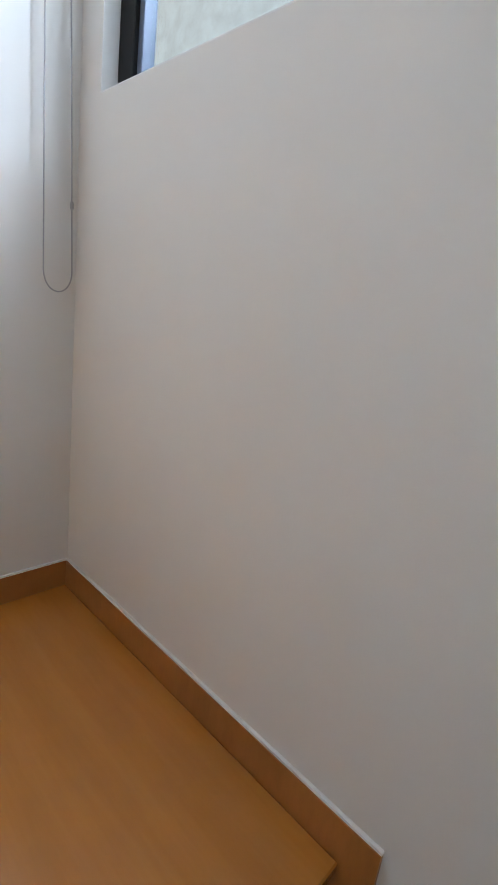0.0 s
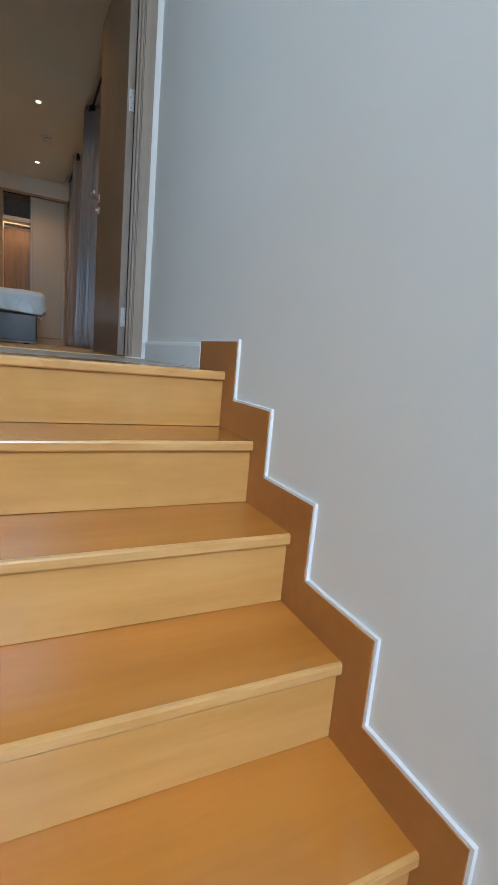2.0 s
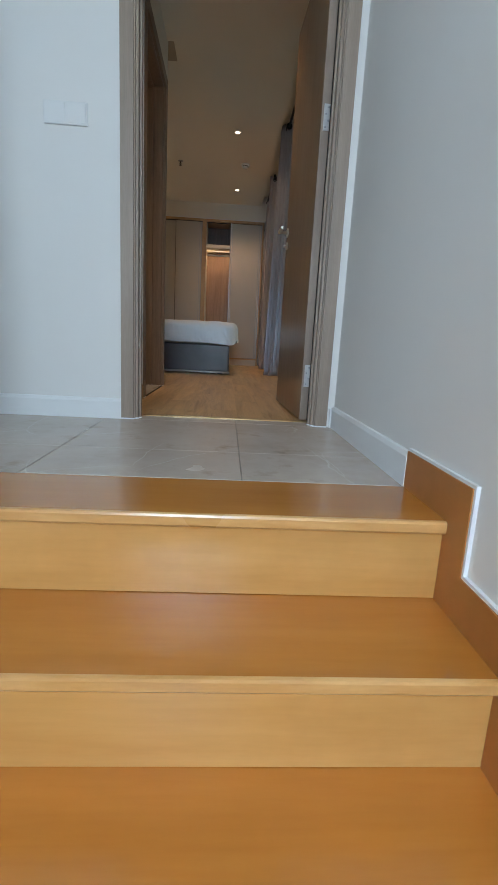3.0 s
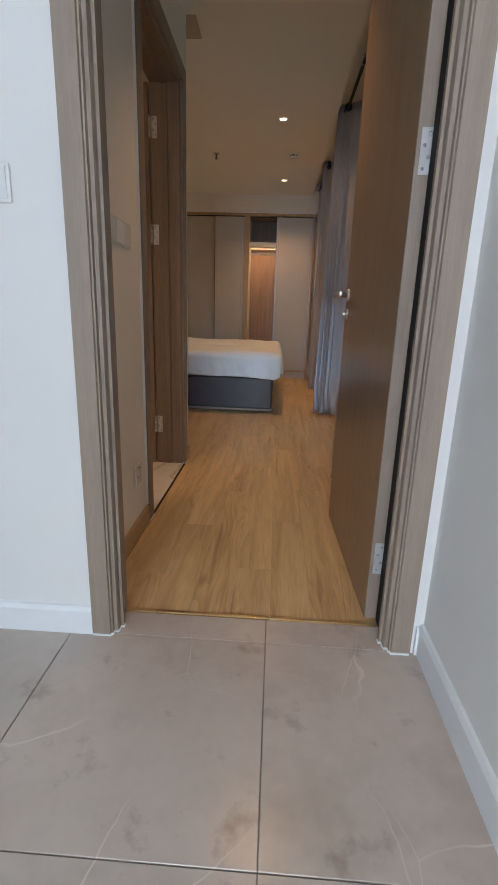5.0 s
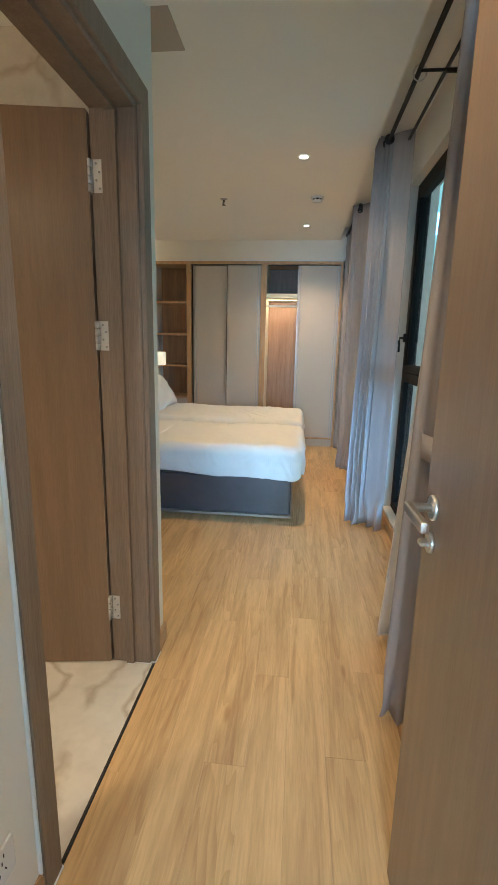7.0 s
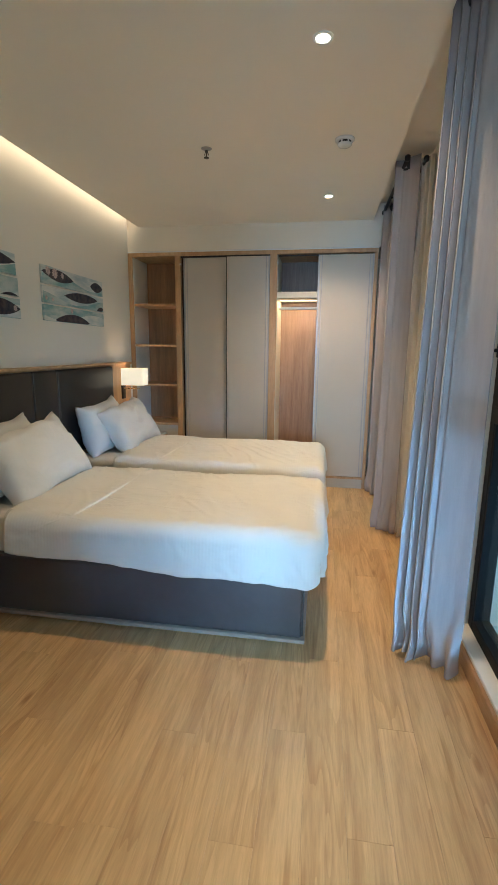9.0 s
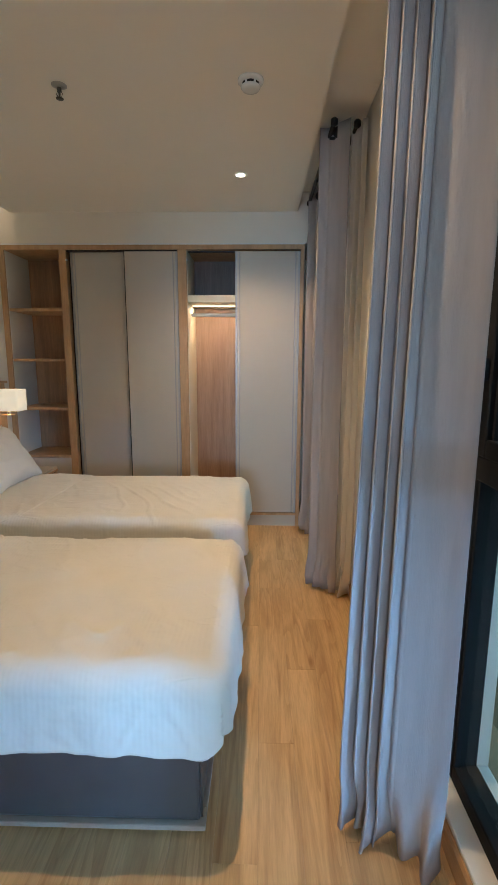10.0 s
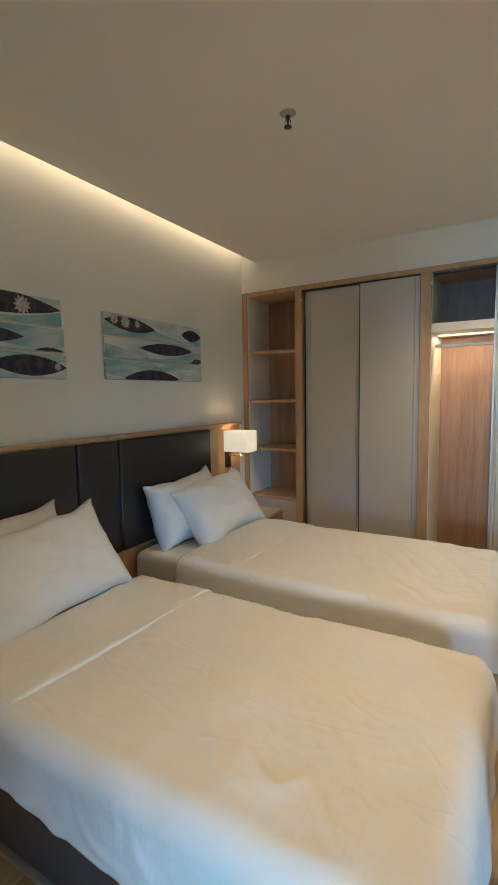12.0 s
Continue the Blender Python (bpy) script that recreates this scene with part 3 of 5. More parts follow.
# beaded blind chain by the corner
chain = thing("blind_chain", (-0.03, -2.58, -0.39), "grey beaded roller blind chain hanging in the corner", "blind chain")
loop = []
for k in range(0, 25):
    loop.append((-0.03, -2.558 - 0.006 * k / 24, 0.62 - 0.99 * k / 24))
for k in range(1, 12):
    w = math.pi * k / 12
    loop.append((-0.03, -2.610 + 0.046 * math.cos(w), -0.37 - 0.062 * math.sin(w)))
for k in range(0, 25):
    loop.append((-0.03, -2.656 + 0.030 * k / 24, -0.37 + 0.99 * k / 24))
part("cord", tube(bmesh.new(), loop, 0.0014, 6), ALU, chain)
bm = bmesh.new()
step_len, walked = 0.0058, 0.0
for a, b in zip(loop, loop[1:]):
    a, b = Vector(a), Vector(b)
    while walked < (b - a).length:
        p = a + (b - a).normalized() * walked
        bmesh.ops.create_icosphere(bm, subdivisions=1, radius=0.0031, matrix=Matrix.Translation(p))
        walked += step_len
    walked -= (b - a).length
tagged(part("bead", bm, ALU, chain), "", "", "", "stuff")
part("connector", lathe(bmesh.new(), (-0.03, -2.650, -0.180), [(0.004, 0), (0.006, 0.003), (0.006, 0.019), (0.004, 0.022)], 12), ALU, chain, "dark chain connector")
part("hanger", boxes((-0.05, -0.004, -2.65, -2.54, 0.61, 0.66), bevel=0.005), PLASTIC, chain)

# ---- bedroom: setting ----
EAST, WEST, HALL = 0.25, -2.42, -1.015
A0, A1, AZ0, AZ1 = 2.45, 4.705, 0.10, 2.40
B0, B1 = 6.22, 6.95
structure("wall_windows", boxes((EAST, 0.45, 1.31, A0, -0.2, 2.85), (EAST, 0.45, A0, A1, -0.2, AZ0), (EAST, 0.45, A0, A1, AZ1, 2.85), (EAST, 0.45, A1, B0, -0.2, 2.85),
                                (EAST, 0.45, B0, B1, -0.2, AZ0), (EAST, 0.45, B0, B1, AZ1, 2.85), (EAST, 0.45, B1, 8.0, -0.2, 2.85)), CREAM,
          "cream painted wall with two tall windows", "wall")
structure("wall_headboard", boxes((WEST - 0.15, WEST, 1.31, 8.0, -0.2, 2.85)), CREAM, "cream painted wall behind the beds", "wall")
structure("wall_wardrobe", boxes((WEST, EAST, 7.85, 8.0, -0.2, 2.85), (WEST, EAST, 7.262, 7.85, 2.33, 2.85)), CREAM, "cream painted wall above the wardrobe", "wall")
structure("wall_hall", boxes((-1.155, HALL, 1.31, 1.998, 0, 2.85), (-1.155, HALL, 1.998, 2.858, 2.135, 2.85), (-1.155, HALL, 2.858, 2.99, 0, 2.85)), CREAM,
          "cream painted hall wall with the bathroom door", "wall")
structure("wall_bathroom_north", boxes((WEST, -1.155, 2.87, 2.99, 0, 2.85)), CREAM, "cream painted wall between bathroom and bedroom", "wall")
structure("ceiling_bedroom", boxes((-2.30, -0.025, 2.94, 7.262, 2.567, 2.71)), CEIL, "flat white bedroom ceiling with a lit cove", "ceiling")
structure("ceiling_pocket", boxes((WEST, EAST, 1.31, 7.262, 2.71, 2.85)), CEIL, "ceiling of the curtain pocket and cove", "ceiling")
structure("ceiling_hall", boxes((HALL, -0.025, 1.31, 2.94, 2.445, 2.71)), CEIL, "lowered white ceiling of the little hall", "ceiling")
structure("roof_slab", boxes((-4.0, 0.5, -3.0, 8.1, 2.92, 3.1)), CONCRETE, "plain concrete slab over the rooms", "roof")
structure("floor_slab", boxes((WEST, EAST, 1.295, 7.85, -0.2, -0.0045)), UNDER, "brown bed under the floor planks", "floor")
# bathroom shell
structure("bathroom_wall_tiles", boxes((WEST, WEST + 0.012, 1.32, 2.87, 0, 2.5), (WEST, -1.17, 2.858, 2.87, 0, 2.5), (WEST, -1.17, 1.31, 1.322, 0, 2.5)), MARBLE,
          "white veined marble bathroom wall", "wall")
structure("bathroom_floor", boxes((WEST, -1.010, 1.322, 2.858, -0.004, 0.004)), MARBLE, "white veined marble bathroom floor", "floor")
structure("ceiling_bathroom", boxes((WEST, -1.155, 1.31, 2.87, 2.36, 2.5)), CEIL, "white bathroom ceiling", "ceiling")
structure("bath_threshold", boxes((-1.011, -1.003, 2.042, 2.814, -0.004, 0.005)), DARK, "thin dark strip at the bathroom threshold", "threshold")
structure("brass_threshold", boxes((-0.905, -0.095, 1.287, 1.301, -0.004, 0.005), bevel=0.002), BRASS, "thin brass strip where tile meets wood", "threshold")


def baseboard(name, x0, y0, x1, y1, side, material=BASEBOARD, tall=0.082):
    """A skirting along a wall; side is the way it stands out from the wall."""
    bm = bmesh.new()
    t = 0.012
    if abs(x0 - x1) < 1e-6:
        prism(bm, [(x0, 0), (x0 + side * t, 0), (x0 + side * t, tall - 0.008), (x0 + side * t * 0.4, tall), (x0, tall)], "y", y0, y1)
    else:
        prism(bm, [(y0, 0), (y0 + side * t, 0), (y0 + side * t, tall - 0.008), (y0 + side * t * 0.4, tall), (y0, tall)], "x", x0, x1)
    return structure(name, bm, material, "low oak skirting", "skirting")


baseboard("baseboard_hall", HALL, 1.31, HALL, 1.956, 1)
baseboard("baseboard_hall_end", HALL, 2.90, HALL, 3.002, 1)
baseboard("baseboard_south", WEST, 2.99, HALL, 2.99, 1)
baseboard("baseboard_east_near", EAST, 1.31, EAST, A0, -1)
baseboard("baseboard_east_sill", EAST, A0, EAST, A1, -1)
baseboard("baseboard_east_mid", EAST, A1, EAST, 7.25, -1)
baseboard("baseboard_west", WEST, 3.002, WEST, 4.03, 1)
structure("window_sill_1", boxes((EAST - 0.004, 0.45, A0, A1, AZ0 - 0.004, AZ0 + 0.006), bevel=0.003), WHITE, "white painted low window sill", "sill")


def bay_window(name, y0, y1, bays, label, handle):
    ob = thing(name, (0.36, (y0 + y1) / 2, AZ0), label, "window", "", "structure")
    x0, x1, z0, z1, t = 0.305, 0.385, AZ0 + 0.006, AZ1, 0.055
    part("window_frame", boxes((x0, x1, y0, y0 + t, z0, z1), (x0, x1, y1 - t, y1, z0, z1), (x0, x1, y0 + t, y1 - t, z0, z0 + t), (x0, x1, y0 + t, y1 - t, z1 - t, z1), bevel=0.004), SASHBLACK, ob)
    cuts = spread(y0 + t, y1 - t, bays)
    for c in cuts[1:-1]:
        part("mullion", boxes((x0 + 0.004, x1, c - 0.03, c + 0.03, z0 + t, z1 - t), bevel=0.003), SASHBLACK, ob)
    for a, b in zip(cuts, cuts[1:]):
        a, b = a + (0.03 if a != cuts[0] else 0), b - (0.03 if b != cuts[-1] else 0)
        part("transom", boxes((x0 - 0.006, x1, a, b, 1.085, 1.155), bevel=0.004), SASHBLACK, ob)
        s = 0.05
        part("sash", boxes((x0 - 0.012, x0 + 0.045, a, a + s, 1.156, z1 - t), (x0 - 0.012, x0 + 0.045, b - s, b, 1.156, z1 - t), (x0 - 0.012, x0 + 0.045, a + s, b - s, 1.156, 1.156 + s),
                           (x0 - 0.012, x0 + 0.045, a + s, b - s, z1 - t - s, z1 - t), bevel=0.004), SASHBLACK, ob, "black opening sash")
        for zz0, zz1, yy0, yy1 in ((1.156 + s, z1 - t - s, a + s, b - s), (z0 + t, 1.085, a, b)):
            p = part("pane", boxes((x0 + 0.02, x0 + 0.026, yy0 - 0.008, yy1 + 0.008, zz0 - 0.008, zz1 + 0.008)), GLASS, ob, "clear glass pane")
            p.visible_shadow = False
            part("glazing_bead", boxes((x0 + 0.004, x0 + 0.019, yy0, yy0 + 0.012, zz0, zz1), (x0 + 0.004, x0 + 0.019, yy1 - 0.012, yy1, zz0, zz1)), SASHBLACK, ob)
        if handle:
            h = part("window_handle", boxes((x0 - 0.030, x0 - 0.012, b - s + 0.01, b - s + 0.035, 1.36, 1.42), bevel=0.004), SASHBLACK, ob, "black window lever")
            part("lever", tube(bmesh.new(), [(x0 - 0.03, b - s + 0.022, 1.39), (x0 - 0.055, b - s + 0.022, 1.39), (x0 - 0.058, b - s + 0.022, 1.37), (x0 - 0.055, b - s + 0.022, 1.29)], 0.008, 8), SASHBLACK, h)
    return ob


bay_window("window_2", A0, A1, 2, "tall black aluminium window with opening upper sashes", True)
bay_window("window_3", B0, B1, 1, "narrow black aluminium window behind the far curtains", True)
structure("window_sill_2", boxes((EAST - 0.004, 0.45, B0, B1, AZ0 - 0.004, AZ0 + 0.006), bevel=0.003), WHITE, "white painted low window sill", "sill")

# outside: ground and the neighbour's rendered wall
structure("ground", boxes((-300, 300, -300, 300, -6.2, -6.0)), GROUNDM, "dull green ground far below the windows", "ground")
structure("neighbour_wall", boxes((-24, 24, -5.8, -5.5, -6, 7)), CONCRETE, "pale rough-rendered wall of the next building", "facade")
house = thing("neighbour_house", (4.7, 8, -6), "pale rendered building seen through the bedroom window", "building", "", "structure")
part("facade", boxes((4.5, 5.0, 2.5, 40, -2.9, 9)), FACADE, house)
part("base_wall", boxes((4.6, 5.0, 2.5, 40, -6, -2.9)), GROUNDM, house)

# ---- bedroom door and bathroom door ----


STEPS_BEDROOM = [(-0.080, -0.014), (-0.027, -0.014), (-0.025, -0.007), (-0.021, -0.007), (-0.020, 0.006), (-0.010, 0.006), (-0.008, 0.013), (-0.008, 0.030), (0.0, 0.030), (0.0, 0.046),
                 (-0.020, 0.046), (-0.020, 0.132), (-0.044, 0.132), (-0.044, 0.001), (-0.080, 0.001)]
STEPS_BATH = [(-0.083, -0.014), (-0.014, -0.014), (-0.012, -0.010), (-0.012, 0.002), (-0.004, 0.004), (0.0, 0.008), (0.0, 0.070), (0.012, 0.072), (0.012, 0.103), (0.0, 0.105),
              (0.0, 0.164), (-0.044, 0.164), (-0.044, 0.001), (-0.083, 0.001)]


def door_frame(name, label, m, steps, sill, material):
    """Stepped casing, stop and rebated jambs round an opening 0.772 wide from x 0; the first sill steps have a bead of sealant at the foot."""
    ob = thing(name, (0, 0, 0), label, "door frame", "", "structure")
    W, Z = 0.772, 2.09
    back = steps[sill - 1][1]
    for mirror in (0, 1):
        bm = bmesh.new()
        prism(bm, [((W - u) if mirror else u, v) for u, v in steps], "z", 0.006, Z)
        # mitred upper end: each upright line rises to where the head's line meets it
        for vert in bm.verts:
            if vert.co.z > 1.0:
                u = W - vert.co.x if mirror else vert.co.x
                vert.co.z = Z - u
        part("jamb", bm, material, ob)
        foot = bmesh.new()
        prism(foot, [((W - u - 0.003) if mirror else (u + 0.003), v - 0.003) for u, v in steps[:sill]] + [((W + 0.04) if mirror else -0.04, back), ((W + 0.079) if mirror else -0.079, steps[0][1] + 0.002)], "z", 0.0005, 0.0055)
        part("foot_sealant", foot, CAULK, ob, "white sealant at the foot of the jamb")
    bm = bmesh.new()
    prism(bm, [(v, Z - u) for u, v in steps], "x", 0.0, W)
    for vert in bm.verts:
        u = Z - vert.co.z
        vert.co.x = u if vert.co.x < W / 2 else W - u
    part("head", bm, material, ob)
    ob.matrix_world = m
    return ob


door_frame("door_frame_1", "greyed oak door frame with a stepped casing", pose(-0.885, 1.18, 0), STEPS_BEDROOM, 10, CASING)
# black strip added to darken the gap between leaf and jamb like shade
structure("door_seal", boxes((-0.1008, -0.0932, 1.272, 1.3145, 0.008, 2.085)), SASHBLACK, "black strip standing in for the shaded gap in the door rebate", "door seal")
door_frame("door_frame_2", "taupe oak frame of the bathroom door", Matrix.Translation((HALL, 2.042, 0)) @ Matrix.Rotation(radians(90), 4, "Z"), STEPS_BATH, 10, CASING2)
structure("casing_sealant", boxes((HALL, HALL + 0.009, 1.9525, 1.957, 0.085, 2.17)), CAULK, "white bead of sealant beside the bathroom door casing", "sealant")


def hinge(parent, x, y, z, tall, along, out):
    """A butt hinge: a leaf plate lying in the plane given by along, a knuckle and four screws."""
    plate = bmesh.new()
    a, o = Vector(along), Vector(out)
    c = Vector((x, y, z))
    for s in (0,):
        corners = [c + a * u + Vector((0, 0, w)) for u, w in ((0, 0), (0.030, 0), (0.030, tall), (0, tall))]
        lowv = [plate.verts.new(p) for p in corners]
        high = [plate.verts.new(p + o * 0.0025) for p in corners]
        plate.faces.new(high)
        for i in range(4):
            plate.faces.new((lowv[i], lowv[(i + 1) % 4], high[(i + 1) % 4], high[i]))
    bmesh.ops.recalc_face_normals(plate, faces=plate.faces)
    ob = part("hinge", plate, ZINC, parent, "steel butt hinge")
    k = c - a * 0.006 + o * 0.004
    for i in range(4):
        part("knuckle", lathe(bmesh.new(), (k.x, k.y, z + i * tall / 4 + 0.0008), [(0.0045, 0), (0.0062, 0.001), (0.0062, tall / 4 - 0.0026), (0.0045, tall / 4 - 0.0016)], 12), ZINC, ob)
    for i in range(4):
        p = c + a * (0.010 if i % 2 else 0.021) + o * 0.0025 + Vector((0, 0, tall * (i + 0.5) / 4))
        bm = bmesh.new()
        bmesh.ops.create_uvsphere(bm, u_segments=10, v_segments=6, radius=0.0042, matrix=Matrix.Translation(p))
        part("screw", bm, ALU, ob)
    return ob


def lever_set(parent, y, z, x):
    """A lever on a round rose, pointing to -y, with a round thumb turn below, on the face at x looking to -x."""
    def disc(cy, cz, r, d0, d1):
        bm = bmesh.new()
        lathe(bm, (0, 0, 0), [(r * 0.92, d0), (r, d0 + 0.001), (r, d1 - 0.002), (r * 0.9, d1)], 24)
        bmesh.ops.transform(bm, matrix=Matrix.Translation((x, cy, cz)) @ Matrix.Rotation(radians(-90), 4, "Y"), verts=bm.verts)
        return bm
    ob = part("handle", disc(y, z, 0.026, 0.0, 0.009), STEEL, parent, "brushed steel lever handle")
    part("neck", tube(bmesh.new(), [(x - 0.004, y, z), (x - 0.045, y, z), (x - 0.053, y - 0.008, z - 0.001)], 0.0095, 12), STEEL, ob)
    bm = bmesh.new()
    box(bm, x - 0.062, x - 0.046, y - 0.118, y + 0.008, z - 0.010, z + 0.012, bevel=0.005, segments=2)
    part("lever", bm, STEEL, ob)
    ob2 = part("thumb_turn", disc(y, z - 0.075, 0.022, 0.0, 0.008), STEEL, parent, "steel thumb turn below the handle")
    bm = bmesh.new()
    box(bm, x - 0.026, x - 0.006, y - 0.011, y + 0.011, z - 0.082, z - 0.068, bevel=0.004)
    part("knob", bm, STEEL, ob2)


def flush_door(name, m, width, label, lever, hinges):
    """A flush leaf from the hinge at the origin along +y, its seen face at x 0, its body behind in +x."""
    ob = thing(name, (0, 0, 0), label, "door", "", "structure")
    leaf = bmesh.new()
    box(leaf, 0.0, 0.040, 0.0, width, 0.008, 2.085, bevel=0.0015)
    part("leaf", leaf, DOORWOOD, ob)
    part("edge_band", boxes((0.0008, 0.0392, -0.0016, 0.0004, 0.010, 2.083)), CASING, ob, "paler wooden edge of the leaf")
    for z in hinges:
        hinge(ob, 0.0402, -0.0018, z, 0.104, (-1, 0, 0), (0, -1, 0))
    if lever:
        lever_set(ob, width - 0.058, 1.024, 0.0)
        part("latch_plate", boxes((0.008, 0.032, width - 0.0004, width + 0.0015, 0.94, 1.10)), STEEL, ob)
    ob.matrix_world = m
    return ob


flush_door("door_1", pose(-0.137, 1.318, 0, 0, 0, 2.0), 0.80, "open taupe oak veneer bedroom door with a steel lever", True, (0.17, 1.282, 1.86))
flush_door("door_2", Matrix.Translation((-1.186, 2.802, 0)) @ Matrix.Rotation(radians(99), 4, "Z") @ Matrix.Diagonal((-1, 1, 1, 1)) @ pose(-0.04, 0, 0), 0.69,
           "open taupe oak veneer bathroom door", False, (0.205, 1.30, 1.83))
# the bathroom door's hinge plates on its jamb
plates = thing("hinge_plates", (-1.13, 2.81, 0), "steel hinge plates on the bathroom door jamb", "hinge", "", "structure")
for z in (0.205, 1.30, 1.83):
    hinge(plates, -1.172, 2.8138, z, 0.104, (1, 0, 0), (0, -1, 0))

# ---- landing and hall fittings ----


def switch_plate(name, m, gangs, width, label):
    """A wall plate in the xz plane facing -y, its middle at the origin."""
    ob = thing(name, (0, 0, 0), label, "light switch")
    w, h = width / 2, 0.0425
    bm = bmesh.new()
    box(bm, -w, w, -0.008, 0.0, -h, h, bevel=0.004, segments=2)
    part("plate", bm, PLASTIC, ob)
    g = (width - 0.014) / gangs
    for i in range(gangs):
        bm = bmesh.new()
        x = -w + 0.007 + i * g
        prism(bm, [(-0.006, -h + 0.008), (-0.0095, -h + 0.008), (-0.0125, h - 0.008), (-0.006, h - 0.008)], "x", x + 0.0012, x + g - 0.0012)
        part("rocker", bm, PLASTIC, ob)
    ob.matrix_world = m
    return ob


switch_plate("light_switch", pose(-1.178, 1.1795, 1.214), 2, 0.174, "white two-gang light switch on the landing wall")
switch_plate("light_switch", pose(HALL + 0.0005, 1.70, 1.193, 0, 0, 90), 3, 0.25, "glossy white triple light switch in the hall")
sock = thing("power_socket", (0, 0, 0), "white wall socket low on the hall wall", "socket")
bm = bmesh.new()
box(bm, -0.043, 0.043, -0.008, 0, -0.043, 0.043, bevel=0.003, segments=2)
part("plate", bm, PLASTIC, sock)
for x, z, a in ((0.0, 0.012, 0), (-0.010, -0.010, 28), (0.010, -0.010, -28), (-0.007, 0.026, 0), (0.007, 0.026, 0)):
    bm = bmesh.new()
    box(bm, -0.0014, 0.0014, -0.0088, -0.0076, -0.0045, 0.0045)
    bmesh.ops.transform(bm, matrix=pose(x, 0, z, 0, a, 0), verts=bm.verts)
    part("slot", bm, DARK, sock)
sock.matrix_world = pose(HALL + 0.0005, 1.828, 0.276, 0, 0, 90)


def downlight(p):
    ob = thing("downlight", p, "small round recessed downlight, lit", "downlight", "ceiling downlights")
    ring = lathe(bmesh.new(), p, [(0.027, 0.0), (0.027, -0.003), (0.034, -0.005), (0.040, -0.003), (0.041, 0.0)], 32)
    part("trim_ring", ring, PLASTIC, ob)
    part("lens", lathe(bmesh.new(), p, [(0.0265, -0.0005), (0.0265, -0.004), (0.02, -0.0055), (0.004, -0.006)], 24), GLOW, ob, "glowing lens")


for p in DOWNLIGHTS:
    downlight(p)
p = (-0.358, 5.53, 2.567)
det = thing("smoke_detector", p, "white round smoke detector on the ceiling", "smoke detector")
part("base", lathe(bmesh.new(), p, [(0.054, 0), (0.054, -0.010), (0.050, -0.014), (0.02, -0.014)], 32), PLASTIC, det)
part("dark_band", lathe(bmesh.new(), p, [(0.036, -0.0145), (0.036, -0.026), (0.02, -0.0262)], 28), DARK, det)
part("cap", lathe(bmesh.new(), p, [(0.041, -0.0265), (0.041, -0.031), (0.034, -0.040), (0.018, -0.043), (0.004, -0.043)], 28), PLASTIC, det)
for k in range(6):
    w = math.pi * k / 3
    part("rib", boxes((p[0] + 0.036 * math.cos(w) - 0.004, p[0] + 0.036 * math.cos(w) + 0.004, p[1] + 0.036 * math.sin(w) - 0.004, p[1] + 0.036 * math.sin(w) + 0.004, p[2] - 0.027, p[2] - 0.013)), PLASTIC, det)
p = (-1.175, 5.555, 2.567)
spr = thing("sprinkler", p, "dark bronze fire sprinkler under a grey ceiling rose", "sprinkler")
part("rose", lathe(bmesh.new(), p, [(0.032, 0), (0.032, -0.002), (0.014, -0.010), (0.006, -0.010)], 28), ALU, spr)
part("stem", lathe(bmesh.new(), p, [(0.009, -0.009), (0.009, -0.022), (0.005, -0.026), (0.0035, -0.048), (0.007, -0.050)], 16), BRONZE, spr)
for s in (-1, 1):
    part("yoke", tube(bmesh.new(), [(p[0] + s * 0.007, p[1], p[2] - 0.022), (p[0] + s * 0.013, p[1], p[2] - 0.034), (p[0] + s * 0.005, p[1], p[2] - 0.050)], 0.002, 8), BRONZE, spr)
part("deflector", lathe(bmesh.new(), p, [(0.004, -0.050), (0.016, -0.0505), (0.016, -0.053), (0.004, -0.053)], 20), BRONZE, spr)
# flat brown sheet added for a shaded ceiling patch beyond the hall corner
gr = thing("ceiling_shade_patch", (-1.5, 3.2, 2.56), "plain brown sheet standing in for a shaded patch of ceiling", "ceiling panel")
part("lid", boxes((-2.0, -0.995, 2.995, 3.41, 2.561, 2.568), bevel=0.001), PANELBROWN, gr)

# ---- wardrobe ----
FRONT, TOPZ = 7.245, 2.32
wr = thing("wardrobe", (-1.19, 7.4, 0), "built-in oak wardrobe with greige sliding doors and open shelves", "wardrobe")
X = dict(l0=-2.415, l1=-2.372, s0=-1.925, s1=-1.868, d1=-1.395, d2=-0.985, j1=-0.905, o1=-0.512, r0=-0.008, r1=0.034)
part("end_panel", boxes((X["l0"], X["l1"], FRONT, 7.84, 0, TOPZ), bevel=0.001), CABINET, wr)
part("upright", boxes((X["s0"], X["s1"], FRONT, 7.84, 0.0, TOPZ - 0.035), bevel=0.001), CABINET, wr)
part("upright", boxes((X["d2"] + 0.012, X["j1"], FRONT, 7.84, 0.10, TOPZ - 0.035), bevel=0.001), CABINET, wr)
part("end_panel", boxes((X["r0"] + 0.012, X["r1"], FRONT, 7.84, 0, TOPZ - 0.035), bevel=0.001), CABINET, wr)
part("top_rail", boxes((X["l1"], X["r1"], FRONT - 0.003, 7.84, TOPZ - 0.035, TOPZ), bevel=0.001), CABINET, wr)
part("cornice", boxes((X["l0"], X["r1"] + 0.004, FRONT - 0.006, FRONT + 0.02, TOPZ, TOPZ + 0.012), bevel=0.002), WHITE, wr, "thin white strip along the top")
part("plinth", boxes((X["s1"], X["r0"] + 0.010, FRONT + 0.012, FRONT + 0.03, 0.0, 0.098)), PANEL, wr)
